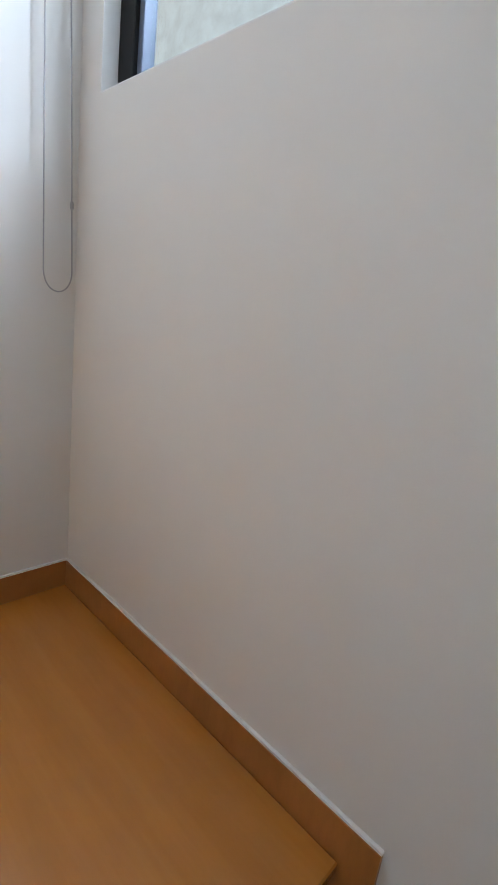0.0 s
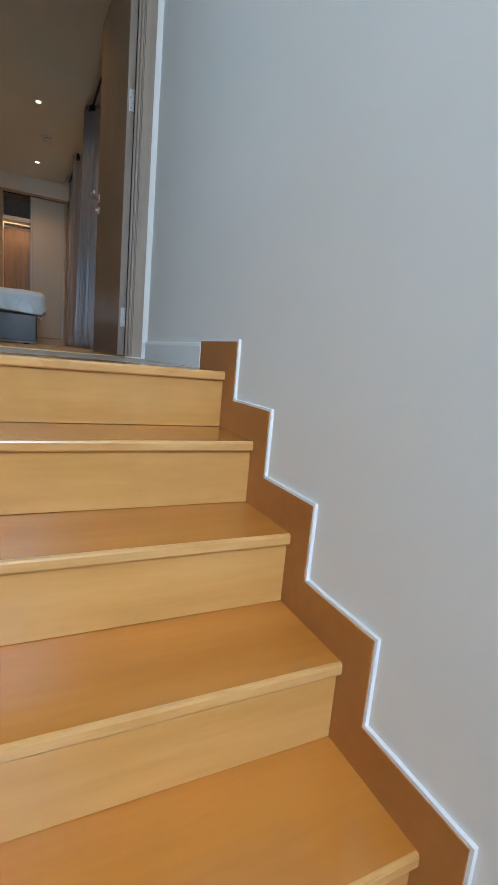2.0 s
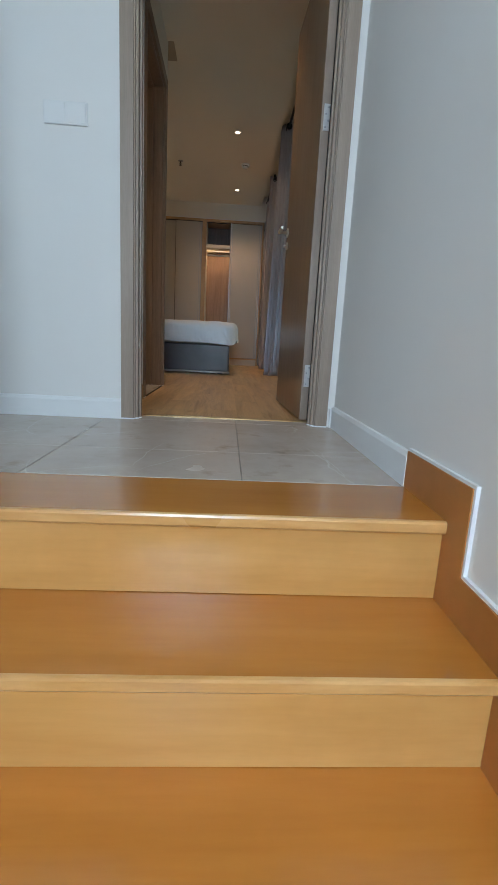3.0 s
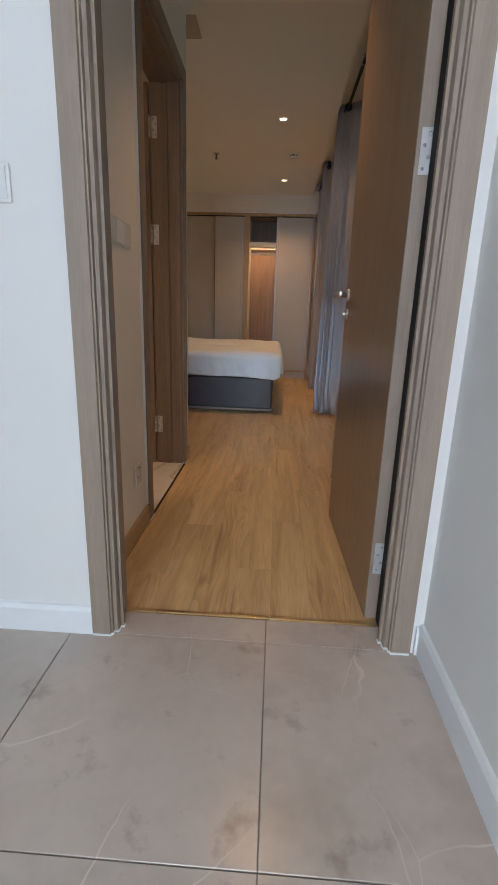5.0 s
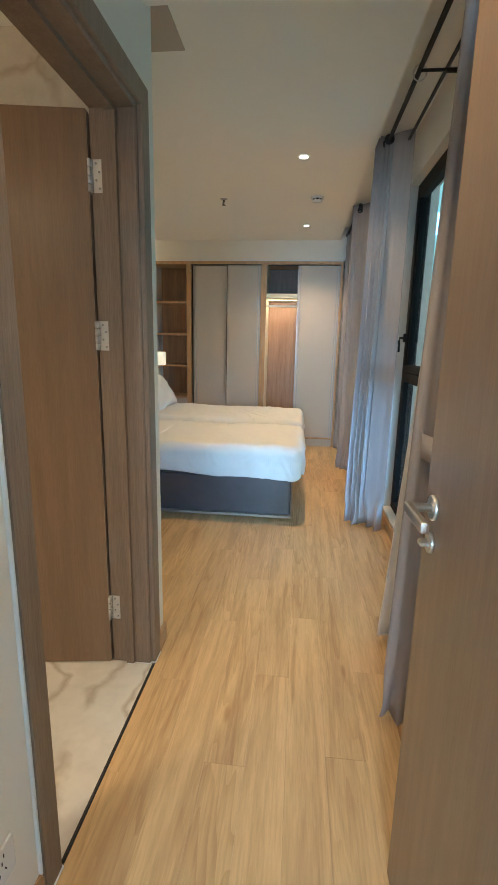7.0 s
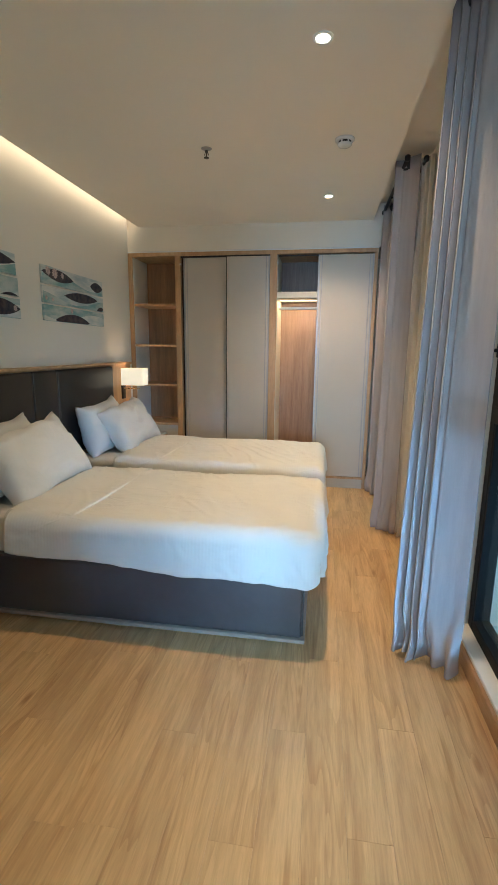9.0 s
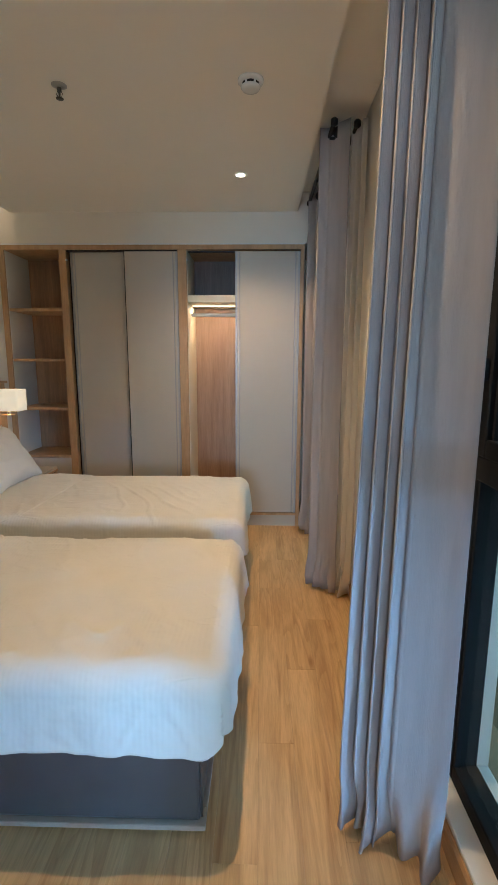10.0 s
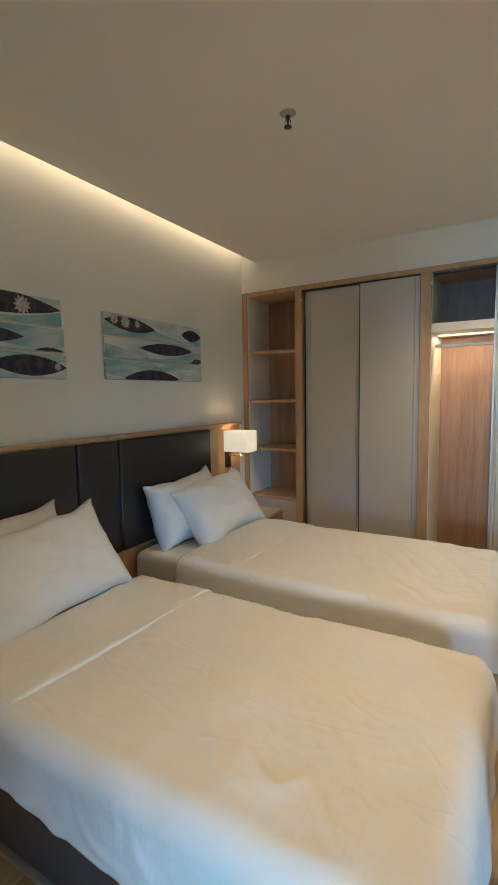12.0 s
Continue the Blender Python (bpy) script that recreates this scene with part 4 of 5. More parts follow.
part("bottom_board", boxes((X["s1"], X["r0"] + 0.012, FRONT, 7.84, 0.098, 0.118), bevel=0.001), CABINET, wr)
part("side_liner", boxes((X["l1"], X["l1"] + 0.003, FRONT + 0.02, 7.648, 0.45, TOPZ - 0.036), (X["s0"] - 0.003, X["s0"], FRONT + 0.02, 7.648, 0.45, TOPZ - 0.036)), LINER, wr, "pale liner inside the shelves")
part("shelf_back", boxes((X["l1"], X["s0"], 7.65, 7.66, 0.0, TOPZ - 0.035)), BACKWOOD, wr, "brown wood back of the shelves")
for z in (0.612, 1.022, 1.428, 1.835):
    part("shelf", boxes((X["l1"] + 0.003, X["s0"] - 0.003, FRONT + 0.018, 7.648, z - 0.022, z), bevel=0.001), CABINET, wr)
part("shelf_base", boxes((X["l1"], X["s0"], FRONT + 0.02, FRONT + 0.04, 0.0, 0.585)), PANEL, wr)


def sliding_door(x0, x1, y, left_rail, right_rail):
    d = part("door", boxes((x0, x1, y, y + 0.022, 0.122, TOPZ - 0.048), bevel=0.002), PANEL, wr, "greige sliding door panel")
    if left_rail:
        part("grip_profile", boxes((x0 - 0.002, x0 + 0.014, y - 0.006, y + 0.024, 0.122, TOPZ - 0.048), (x0 + 0.030, x0 + 0.038, y - 0.003, y + 0.001, 0.124, TOPZ - 0.05), bevel=0.002), ALU, d, "grey aluminium grip strip")
    if right_rail:
        part("grip_profile", boxes((x1 - 0.014, x1 + 0.002, y - 0.006, y + 0.024, 0.122, TOPZ - 0.048), (x1 - 0.038, x1 - 0.030, y - 0.003, y + 0.001, 0.124, TOPZ - 0.05), bevel=0.002), ALU, d, "grey aluminium grip strip")


sliding_door(-1.845, -1.385, FRONT + 0.034, True, False)
sliding_door(-1.400, -0.978, FRONT + 0.006, False, True)
sliding_door(X["o1"], X["r0"] + 0.008, FRONT + 0.006, True, True)
# dark boxes stand in for the shade in the gaps round the doors
part("door_gap", boxes((X["s1"], X["d2"] + 0.012, FRONT + 0.062, FRONT + 0.068, 0.118, TOPZ - 0.036), (-1.4065, -1.4005, FRONT + 0.008, FRONT + 0.034, 0.122, TOPZ - 0.048)), DARK, wr, "dark sheet and strip for the shade behind the sliding doors")
part("door_track", boxes((X["s1"], X["d2"] + 0.012, FRONT + 0.010, FRONT + 0.07, TOPZ - 0.047, TOPZ - 0.036), (X["j1"], X["r0"] + 0.012, FRONT + 0.05, FRONT + 0.07, TOPZ - 0.047, TOPZ - 0.036)), BLACK, wr, "dark upper door track")
part("closet_side", boxes((X["j1"], X["j1"] + 0.004, FRONT + 0.03, 7.74, 0.118, 1.88), (X["j1"], X["j1"] + 0.004, FRONT + 0.03, 7.74, 1.945, TOPZ - 0.036)), LINER, wr, "pale liner inside the closet")
part("closet_back", boxes((X["j1"], X["r0"], 7.74, 7.752, 0.118, 1.88)), CLOSETWOOD, wr, "brown wood back of the closet")
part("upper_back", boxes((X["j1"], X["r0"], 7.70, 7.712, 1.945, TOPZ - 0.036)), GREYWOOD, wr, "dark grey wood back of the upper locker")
part("hat_shelf", boxes((X["j1"], X["r0"], FRONT + 0.04, 7.74, 1.885, 1.942), bevel=0.001), LINER, wr, "thick pale hat shelf")
part("hanging_rail", boxes((X["j1"] + 0.006, X["r0"], 7.42, 7.445, 1.785, 1.812), bevel=0.006), PLASTIC, wr, "pale clothes rail")
part("light_strip", boxes((X["j1"] + 0.01, X["o1"], 7.51, 7.525, 1.876, 1.884)), STRIP, wr, "warm glowing light strip under the shelf")
for x in (-1.8675, X["j1"] + 0.005):
    part("catch", boxes((x - 0.006, x + 0.006, FRONT - 0.004, FRONT + 0.016, 2.20, 2.215)), STEEL, wr)

# ---- headboard, lamp, pictures ----
hb = thing("headboard", (-2.39, 5.55, 0), "long oak headboard with black leather pads behind both beds", "headboard")
part("panel", boxes((-2.418, -2.372, 4.08, 7.10, 0.20, 1.232), bevel=0.002), CABINET, hb)
part("top_ledge", boxes((-2.418, -2.352, 4.07, 7.11, 1.232, 1.252), bevel=0.003), CABINET, hb, "oak ledge along the top")
for y0, y1 in ((4.50, 5.418), (5.424, 5.716), (5.722, 6.64)):
    bm = bmesh.new()
    box(bm, -2.40, -2.342, y0, y1, 0.56, 1.222, bevel=0.016, segments=3)
    for f in bm.faces:
        f.smooth = True
    part("pad", bm, LEATHER, hb, "black leather pad")
lm = thing("wall_lamp", (-2.36, 6.895, 1.0), "lit wall lamp with a rectangular cream shade", "wall lamp")
part("mount", boxes((-2.373, -2.352, 6.865, 6.925, 0.90, 1.04), bevel=0.003), BLACK, lm, "dark metal back plate")
part("arm", tube(bmesh.new(), [(-2.352, 6.895, 1.0), (-2.245, 6.895, 1.0), (-2.245, 6.895, 1.09)], 0.006, 8), BRASS, lm, "brass arm")
part("switch_rod", tube(bmesh.new(), [(-2.30, 6.86, 1.005), (-2.18, 6.86, 1.005)], 0.003, 8), BRASS, lm)
bm = bmesh.new()
sx0, sx1, sy0, sy1, sz0, sz1, r = -2.355, -2.13, 6.82, 6.97, 1.035, 1.195, 0.02
ring = []
for cx, cy, a0 in ((sx1 - r, sy1 - r, 0), (sx0 + r, sy1 - r, 90), (sx0 + r, sy0 + r, 180), (sx1 - r, sy0 + r, 270)):
    ring += [(cx + r * math.cos(radians(a0 + a)), cy + r * math.sin(radians(a0 + a))) for a in (0, 30, 60, 90)]
lows = [bm.verts.new((x, y, sz0)) for x, y in ring]
tops = [bm.verts.new((x, y, sz1)) for x, y in ring]
for i in range(len(ring)):
    bm.faces.new((lows[i], lows[(i + 1) % len(ring)], tops[(i + 1) % len(ring)], tops[i])).smooth = True
shade = part("shade", bm, SHADE, lm, "cream fabric shade, glowing")
thicken(shade, 0.002)
bulb = bmesh.new()
bmesh.ops.create_uvsphere(bulb, u_segments=14, v_segments=8, radius=0.022, matrix=Matrix.Translation((-2.245, 6.895, 1.11)))
part("bulb", bulb, GLOW, lm)


def lens_shape(bm, y0, y1, zc, h, x, clip_low, clip_high, lean=0.0, sides=14):
    """A flat leaf from y0 to y1, cut off at the board's edges."""
    low, high = [], []
    for k in range(sides + 1):
        u = k / sides
        w = h * math.sin(math.pi * u) ** 0.8
        z = zc + lean * (u - 0.5)
        low.append((y0 + (y1 - y0) * u, min(max(z - w, clip_low), clip_high)))
        high.append((y0 + (y1 - y0) * u, min(max(z + w, clip_low), clip_high)))
    a = [bm.verts.new((x, y, z)) for y, z in low]
    b = [bm.verts.new((x, y, z)) for y, z in high]
    for k in range(sides):
        if (high[k][1] - low[k][1]) + (high[k + 1][1] - low[k + 1][1]) > 1e-4:
            bm.faces.new((a[k], a[k + 1], b[k + 1], b[k]))


def wave_shape(bm, y0, y1, zs, x, amp, phase, z_bottom, z_top):
    n = 24
    a, b = [], []
    for k in range(n + 1):
        y = y0 + (y1 - y0) * k / n
        z = zs + amp * math.sin(phase + 5.5 * k / n)
        a.append(bm.verts.new((x, y, max(z_bottom, min(z, z_top)))))
        b.append(bm.verts.new((x, y, z_bottom)))
    for k in range(n):
        bm.faces.new((b[k], b[k + 1], a[k + 1], a[k]))


def picture(y0, y1, bands, label):
    """Three staggered boards; each with washes and leaf shapes."""
    ob = thing("wall_picture", (-2.41, (y0 + y1) / 2, 1.56), label, "picture", "pictures over the beds")
    for (za, zb, shift, base, leaves, petals, phase) in bands:
        board = part("board", boxes((-2.418, -2.403, y0 + shift, y1 + shift, za, zb), bevel=0.0015), base, ob)
        bm = bmesh.new()
        wave_shape(bm, y0 + shift + 0.002, y1 + shift - 0.002, (za + zb) / 2 - 0.01, -2.4025, 0.035, phase, za + 0.002, zb - 0.002)
        part("wash", bm, ARTPALE if base is TEAL else TEAL, board)
        for a, b, zc, h, lean in leaves:
            bm = bmesh.new()
            lens_shape(bm, max(y0 + shift + 0.002, a), min(y1 + shift - 0.002, b), zc, h, -2.4018, za + 0.002, zb - 0.002, lean)
            part("leaf_print", bm, ARTDARK, board)
        for cy, cz, rad in petals:
            bm = bmesh.new()
            pts = []
            for k in range(22):
                w = 2 * math.pi * k / 22
                rr = rad * (1.0 if k % 2 else 0.66)
                pts.append(bm.verts.new((-2.4012, cy + rr * math.cos(w), min(max(cz + rr * math.sin(w), za + 0.002), zb - 0.002))))
            bm.faces.new(pts)
            part("petal_print", bm, ARTROSE, board)


picture(5.70, 6.625, [
    (1.832, 1.958, 0.0, ARTPALE, [(5.70, 6.13, 1.905, 0.042, -0.02), (6.40, 6.66, 1.895, 0.040, 0.0)], [(5.78, 1.925, 0.035), (5.87, 1.918, 0.042), (5.97, 1.915, 0.025)], 0.4),
    (1.700, 1.818, 0.0, ARTPALE, [(5.98, 6.52, 1.780, 0.038, 0.01), (6.50, 6.68, 1.715, 0.02, 0.02)], [(5.74, 1.735, 0.018), (5.82, 1.728, 0.016)], 2.0),
    (1.575, 1.688, 0.0, TEAL, [(5.84, 6.36, 1.585, 0.055, 0.0)], [(6.08, 1.668, 0.024)], 3.4)],
    "pale teal three-part wall picture of dark floral leaf shapes")
picture(4.50, 5.425, [
    (1.835, 1.968, -0.006, ARTPALE, [(4.60, 5.52, 1.925, 0.058, -0.02)], [(5.20, 1.915, 0.048), (5.05, 1.93, 0.03), (4.72, 1.92, 0.04)], 1.2),
    (1.705, 1.820, 0.004, TEAL, [(4.66, 5.20, 1.765, 0.046, 0.0), (5.25, 5.45, 1.705, 0.02, 0.0)], [(4.80, 1.77, 0.025)], 0.2),
    (1.568, 1.690, 0.010, TEAL, [(5.02, 5.62, 1.632, 0.05, -0.01), (4.4, 4.7, 1.6, 0.03, 0.0)], [(5.38, 1.63, 0.022)], 2.6)],
    "teal and navy three-part wall picture of floral leaf shapes")

# ---- beds ----


def bed_base(y0, y1, label):
    ob = thing("bed", (-1.4, (y0 + y1) / 2, 0), label, "bed", "twin beds")
    x0, x1 = -2.34, -0.478
    bm = bmesh.new()
    box(bm, x0, x1, y0, y1, 0.034, 0.335, bevel=0.012, segments=2)
    part("box_base", bm, BEDBOX, ob, "dark grey leatherette bed base")
    part("kick_strip", boxes((x0, x1 + 0.014, y0 - 0.014, y0 + 0.05, 0.016, 0.034), (x0, x1 + 0.014, y1 - 0.05, y1 + 0.014, 0.016, 0.034), (x1 - 0.05, x1 + 0.014, y0 + 0.05, y1 - 0.05, 0.016, 0.034), bevel=0.002), KICK, ob, "thin grey wood strip round the foot")
    for fx in (x0 + 0.1, x1 - 0.1):
        for fy in (y0 + 0.08, y1 - 0.08):
            part("foot", boxes((fx - 0.03, fx + 0.03, fy - 0.03, fy + 0.03, 0.0, 0.017)), BLACK, ob)
    part("welt", tube(bmesh.new(), [(x1 + 0.002, y0 + 0.006, 0.05), (x1 + 0.002, y0 + 0.006, 0.32)], 0.004, 8), BEDBOX, ob)
    return ob


def drape_place(x, y, x0, x1, y0, y1, top, radius, seed, amp, flare=0.02):
    """Lay the flat cloth point (x, y) over a mattress: past the edges it turns down round a soft corner."""
    def fold(over):
        if over <= 0:
            return 0.0, 0.0
        arc = radius * math.pi / 2
        if over < arc:
            w = over / radius
            return radius * math.sin(w), radius * (1 - math.cos(w))
        return radius + flare * (over - arc) / 0.25, radius + (over - arc)
    ex0, ex1, ey0, ey1 = x0 + radius, x1 - radius, y0 + radius, y1 - radius
    ox, oy = max(x - ex1, 0.0), max(ey0 - y, y - ey1, 0.0)
    sy = -1 if y < ey0 else 1
    bx, by = min(x, ex1), min(max(y, ey0), ey1)
    if ox > 0 and oy > 0:
        d = math.hypot(ox, oy)
        out, down = fold(max(ox, oy) - 0.10 * min(ox, oy))
        ux, uy = ox / d, oy / d
        px, py = bx + out * ux, by + sy * out * uy
    else:
        out, down = fold(ox + oy)
        px, py = bx + (out if ox > 0 else 0), by + (sy * out if oy > 0 else 0)
    n1 = noise.noise((px * 2.2 + seed, py * 2.2, 0.3)) * amp
    n2 = noise.noise((px * 7 + seed, py * 4.0 + px * 3, 1.7)) * amp * 0.45
    n3 = abs(noise.noise((px * 3.1 - py * 5.0 + seed, py * 2.1, 4.0))) * amp * 0.6
    n4 = max(0.0, 0.10 - abs(noise.noise((px * 4.0 + py * 2.5 + seed, py * 7.0 - px * 2.0, 8.0)))) * amp * 1.6
    n5 = max(0.0, 1 - 4 * abs(noise.noise((px * 8.0 + py * 5.0 + seed, px * 1.4 - py * 2.4, 5.5)))) ** 2 * 0.007 * max(0.0, 0.4 + noise.noise((px * 1.7, py * 1.7, seed)) * 1.6)
    z = top - down + (n1 + n2 + n3 + n4 + n5) * max(0.0, 1 - down / 0.06)
    if down >= 0.03:
        ripple = (noise.noise((px * 5 + seed, py * 5, z * 1.2)) * 0.018 + noise.noise((px * 13 + seed, py * 13, z * 3)) * 0.009 + max(0.0, 1 - 6 * abs(noise.noise((px * 6 + seed, py * 6 + z * 3, z * 5)))) * 0.005) * min(1, down / 0.2)
        if ox > oy:
            px += ripple
        else:
            py += sy * ripple
    return px, py, z


def bedding(y0, y1, seed, bed_label):
    """Mattress in a fitted sheet, and a duvet turned back at the head, for the bed between y0 and y1."""
    mt = thing("mattress", (-1.4, (y0 + y1) / 2, 0.335), "mattress in a white fitted sheet on " + bed_label, "mattress", "mattresses")
    bm = bmesh.new()
    box(bm, -2.335, -0.50, y0 + 0.015, y1 - 0.015, 0.336, 0.545, bevel=0.045, segments=4)
    for f in bm.faces:
        f.smooth = True
    part("body", bm, SHEET, mt)
    dv = thing("duvet", (-1.2, (y0 + y1) / 2, 0.56), "rumpled white cotton duvet hanging over " + bed_label, "duvet", "duvets")
    top, r = 0.582, 0.068
    ends = (-1.93, -0.392, y0 - 0.080, y1 + 0.022)
    drop = 0.172
    bm = bmesh.new()
    us = spread(-1.93, ends[1] - r + r * math.pi / 2 + drop - 0.03, 210)
    vs = spread(ends[2] + r - r * math.pi / 2 - drop, ends[3] - r + r * math.pi / 2 + drop, 190)
    sheet(bm, us, vs, lambda u, v: drape_place(u, v + 0.008 * math.sin(9 * u + seed) + 0.045 * max(0.0, -0.6 - u) * min(1.0, max(0.0, (y0 + 0.05 - v) / 0.2)), *ends, top, r, seed, 0.011))
    thicken(part("cover", bm, SHEET, dv), 0.012)
    bm = bmesh.new()
    us = spread(-1.945, -1.585, 72)
    ends2 = (-1.95, 5.0, y0 - 0.066, y1 + 0.034)
    def turned(u, v):
        skew = 0.05 * (v - y0)
        x, y, z = drape_place(u, v, *ends2, top + 0.006, r + 0.004, seed + 3, 0.005)
        k = (u + 1.945) / 0.36
        return x + skew * k, y, z + 0.002 * math.sin(math.pi * min(1, max(0, (k - 0.75) / 0.25))) - (0.008 if k > 0.99 else 0)
    sheet(bm, us, spread(ends2[2] + r - r * math.pi / 2 - drop + 0.055, ends2[3] - r + r * math.pi / 2 + drop - 0.02, 70), turned)
    thicken(part("turned_back_edge", bm, SHEET, dv, "folded-back edge of the duvet"), 0.007)


bed_base(4.552, 5.46, "single bed on a dark grey leatherette base")
bed_base(5.77, 6.68, "single bed on a dark grey base beside the wardrobe")
bedding(4.552, 5.46, 2.0, "the bed in front")
bedding(5.77, 6.68, 9.0, "the bed by the wardrobe")


def pillow(centre, width, height, thick, turn, seed, label):
    """A soft pillow; before turning it lies in the plane of y (width) and z (height), thick along x."""
    ob = thing("pillow", (0, 0, 0), label, "pillow", "pillows")
    bm = bmesh.new()
    n = 26
    for side in (1, -1):
        def place(u, v):
            e = max(0.0, (1 - abs(u) ** 3.2)) ** 0.55 * max(0.0, (1 - abs(v) ** 3.2)) ** 0.55
            pull = 1 - 0.13 * (1 - abs(v) ** 2.5) * abs(u) ** 4
            pull_v = 1 - 0.17 * (1 - abs(u) ** 2.5) * abs(v) ** 4
            crease = noise.noise((u * 1.8 + seed, v * 1.8, side * 2.0)) * 0.030 + noise.noise((u * 5 + seed, v * 4, side * 3.0)) * 0.010
            crease += max(0.0, 1 - 5 * abs(noise.noise((u * 2.6 + v * 1.5 + seed, v * 2.8 - u, side * 4.0)))) * 0.010
            return (side * (thick / 2 * e + crease * e), u * pull * width / 2, v * pull_v * height / 2 + 0.02 * noise.noise((u * 2.5 + seed, v * 1.5, 9.0)))
        sheet(bm, spread(-1, 1, n), spread(-1, 1, n), place)
    bmesh.ops.remove_doubles(bm, verts=bm.verts, dist=0.0006)
    bmesh.ops.recalc_face_normals(bm, faces=bm.faces)
    part("case", bm, PILLOW, ob)
    ob.matrix_world = Matrix.Translation(centre) @ turn
    return ob


def tilt(lean, yaw, roll):
    return Euler((radians(roll), radians(lean), radians(yaw))).to_matrix().to_4x4()


pillow((-2.245, 6.20, 0.745), 0.74, 0.44, 0.20, tilt(-16, 3, 3), 1.0, "white pillow leaning on the leather headboard")
pillow((-2.065, 6.33, 0.738), 0.74, 0.45, 0.23, tilt(-36, -4, 5), 5.0, "white pillow propped in front of another")
pillow((-2.245, 4.90, 0.75), 0.74, 0.44, 0.20, tilt(-16, 2, 3), 11.0, "white pillow leaning on the leather headboard")
pillow((-2.070, 5.00, 0.742), 0.76, 0.46, 0.23, tilt(-33, -5, 6), 17.0, "white pillow propped in front of another")

# ---- nightstands ----


def nightstand(y0, y1, label):
    ob = thing("nightstand", (-2.23, (y0 + y1) / 2, 0), label, "nightstand", "nightstands")
    x0, x1 = -2.37, -2.045
    part("top", boxes((x0, x1 + 0.004, y0, y1, 0.500, 0.520), bevel=0.003), STONETOP, ob, "beige stone-look top")
    part("top_edge", boxes((x0, x1 + 0.006, y0 - 0.002, y1 + 0.002, 0.482, 0.4995), bevel=0.002), CABINET, ob)
    part("side", boxes((x0, x1, y0, y0 + 0.022, 0.0, 0.482), bevel=0.001), CABINET, ob)
    part("side", boxes((x0, x1, y1 - 0.022, y1, 0.0, 0.482), bevel=0.001), CABINET, ob)
    part("back", boxes((x0, x0 + 0.01, y0 + 0.022, y1 - 0.022, 0.0, 0.482)), BACKWOOD, ob)
    part("bottom", boxes((x0 + 0.01, x1 - 0.001, y0 + 0.022, y1 - 0.022, 0.012, 0.055), bevel=0.001), CABINET, ob)
    part("drawer_floor", boxes((x0 + 0.01, x1 - 0.02, y0 + 0.022, y1 - 0.022, 0.245, 0.26)), CABINET, ob)
    part("drawer", boxes((x1 - 0.018, x1 + 0.002, y0 + 0.004, y1 - 0.004, 0.258, 0.474), bevel=0.0015), CABINET, ob, "oak drawer front")
    # dark filler in place of the shade above the drawer front
    part("shadow_gap", boxes((x1 - 0.02, x1 - 0.003, y0 + 0.02, y1 - 0.02, 0.474, 0.482)), DARK, ob)
    return ob


nightstand(4.02, 4.488, "oak nightstand with a drawer and open shelf")
nightstand(6.80, 7.225, "oak nightstand between the bed and the wardrobe")

# ---- curtains ----


def curtain(name, start, end, z0, z1, amp, folds, material, label, group="", seed=0.0, flat=0.0, spread_low=1.0, end_low=None):
    """A gathered cloth hanging from start to end in plan, folded to both sides of that line; the first part stays flat."""
    ob = thing(name, ((start[0] + end[0]) / 2, (start[1] + end[1]) / 2, z0), label, "curtain", group)
    bm = bmesh.new()
    n = folds * 16 + 8
    zs = spread(z1, z0, 44)
    a, b = Vector((start[0], start[1], 0)), Vector((end[0], end[1], 0))
    along = (b - a)
    side = Vector((along.y, -along.x, 0)).normalized()
    mid = (a + b) / 2
    low = Vector((end_low[0], end_low[1], 0)) - b if end_low else Vector((0, 0, 0))

    def place(u, z):
        f = (z1 - z) / (z1 - z0)
        g = max(0.0, (u - flat) / (1 - flat))
        w = 2 * math.pi * folds * g
        depth = amp * (0.7 + 0.3 * f) * (1 + 0.35 * noise.noise((g * folds * 0.8 + seed, f * 0.8, 2.0))) * min(1.0, g * folds * 1.5 + (0.0 if flat else 1.0))
        s = math.sin(w)
        wave = (abs(s) ** 0.6) * (1 if s > 0 else -1)
        p = mid + (a + along * u - mid) * (1 + (spread_low - 1) * f) + low * (u * f)
        calm = 0.25 if u < flat else 1.0
        p = p + side * (depth * wave + calm * 0.012 * noise.noise((u * 6 + seed, z * 0.6, 0.5)))
        p = p + along.normalized() * (0.28 * depth * math.sin(2 * w) + calm * 0.006 * noise.noise((u * 8 + seed, z * 0.8, 3.0)))
        low_edge = max(0.0, 1 - (z - z0) / 0.22)
        p = p + side * (low_edge * 0.11 * noise.noise((u * 5 + seed, 7.0, 1.0 + z * 3))) + along.normalized() * (low_edge * 0.03 * noise.noise((u * 6, 2.0 + z * 4, seed)))
        return (p.x, p.y, z + low_edge ** 3 * 0.016 * noise.noise((u * 7 + seed, 1.0, 0.0)))
    sheet(bm, spread(0, 1, n), zs, place)
    thicken(part("cloth", bm, material, ob), 0.0025)
    return ob


def grommets(ob, x, ys, z):
    for y in ys:
        bm = bmesh.new()
        lathe(bm, (0, 0, 0), [(0.021, -0.004), (0.030, -0.004), (0.031, 0.0), (0.030, 0.004), (0.021, 0.004)], 20)
        bmesh.ops.transform(bm, matrix=Matrix.Translation((x, y, z)) @ Matrix.Rotation(radians(90), 4, "X"), verts=bm.verts)
        part("grommet", bm, BLACK, ob, "black metal eyelet")


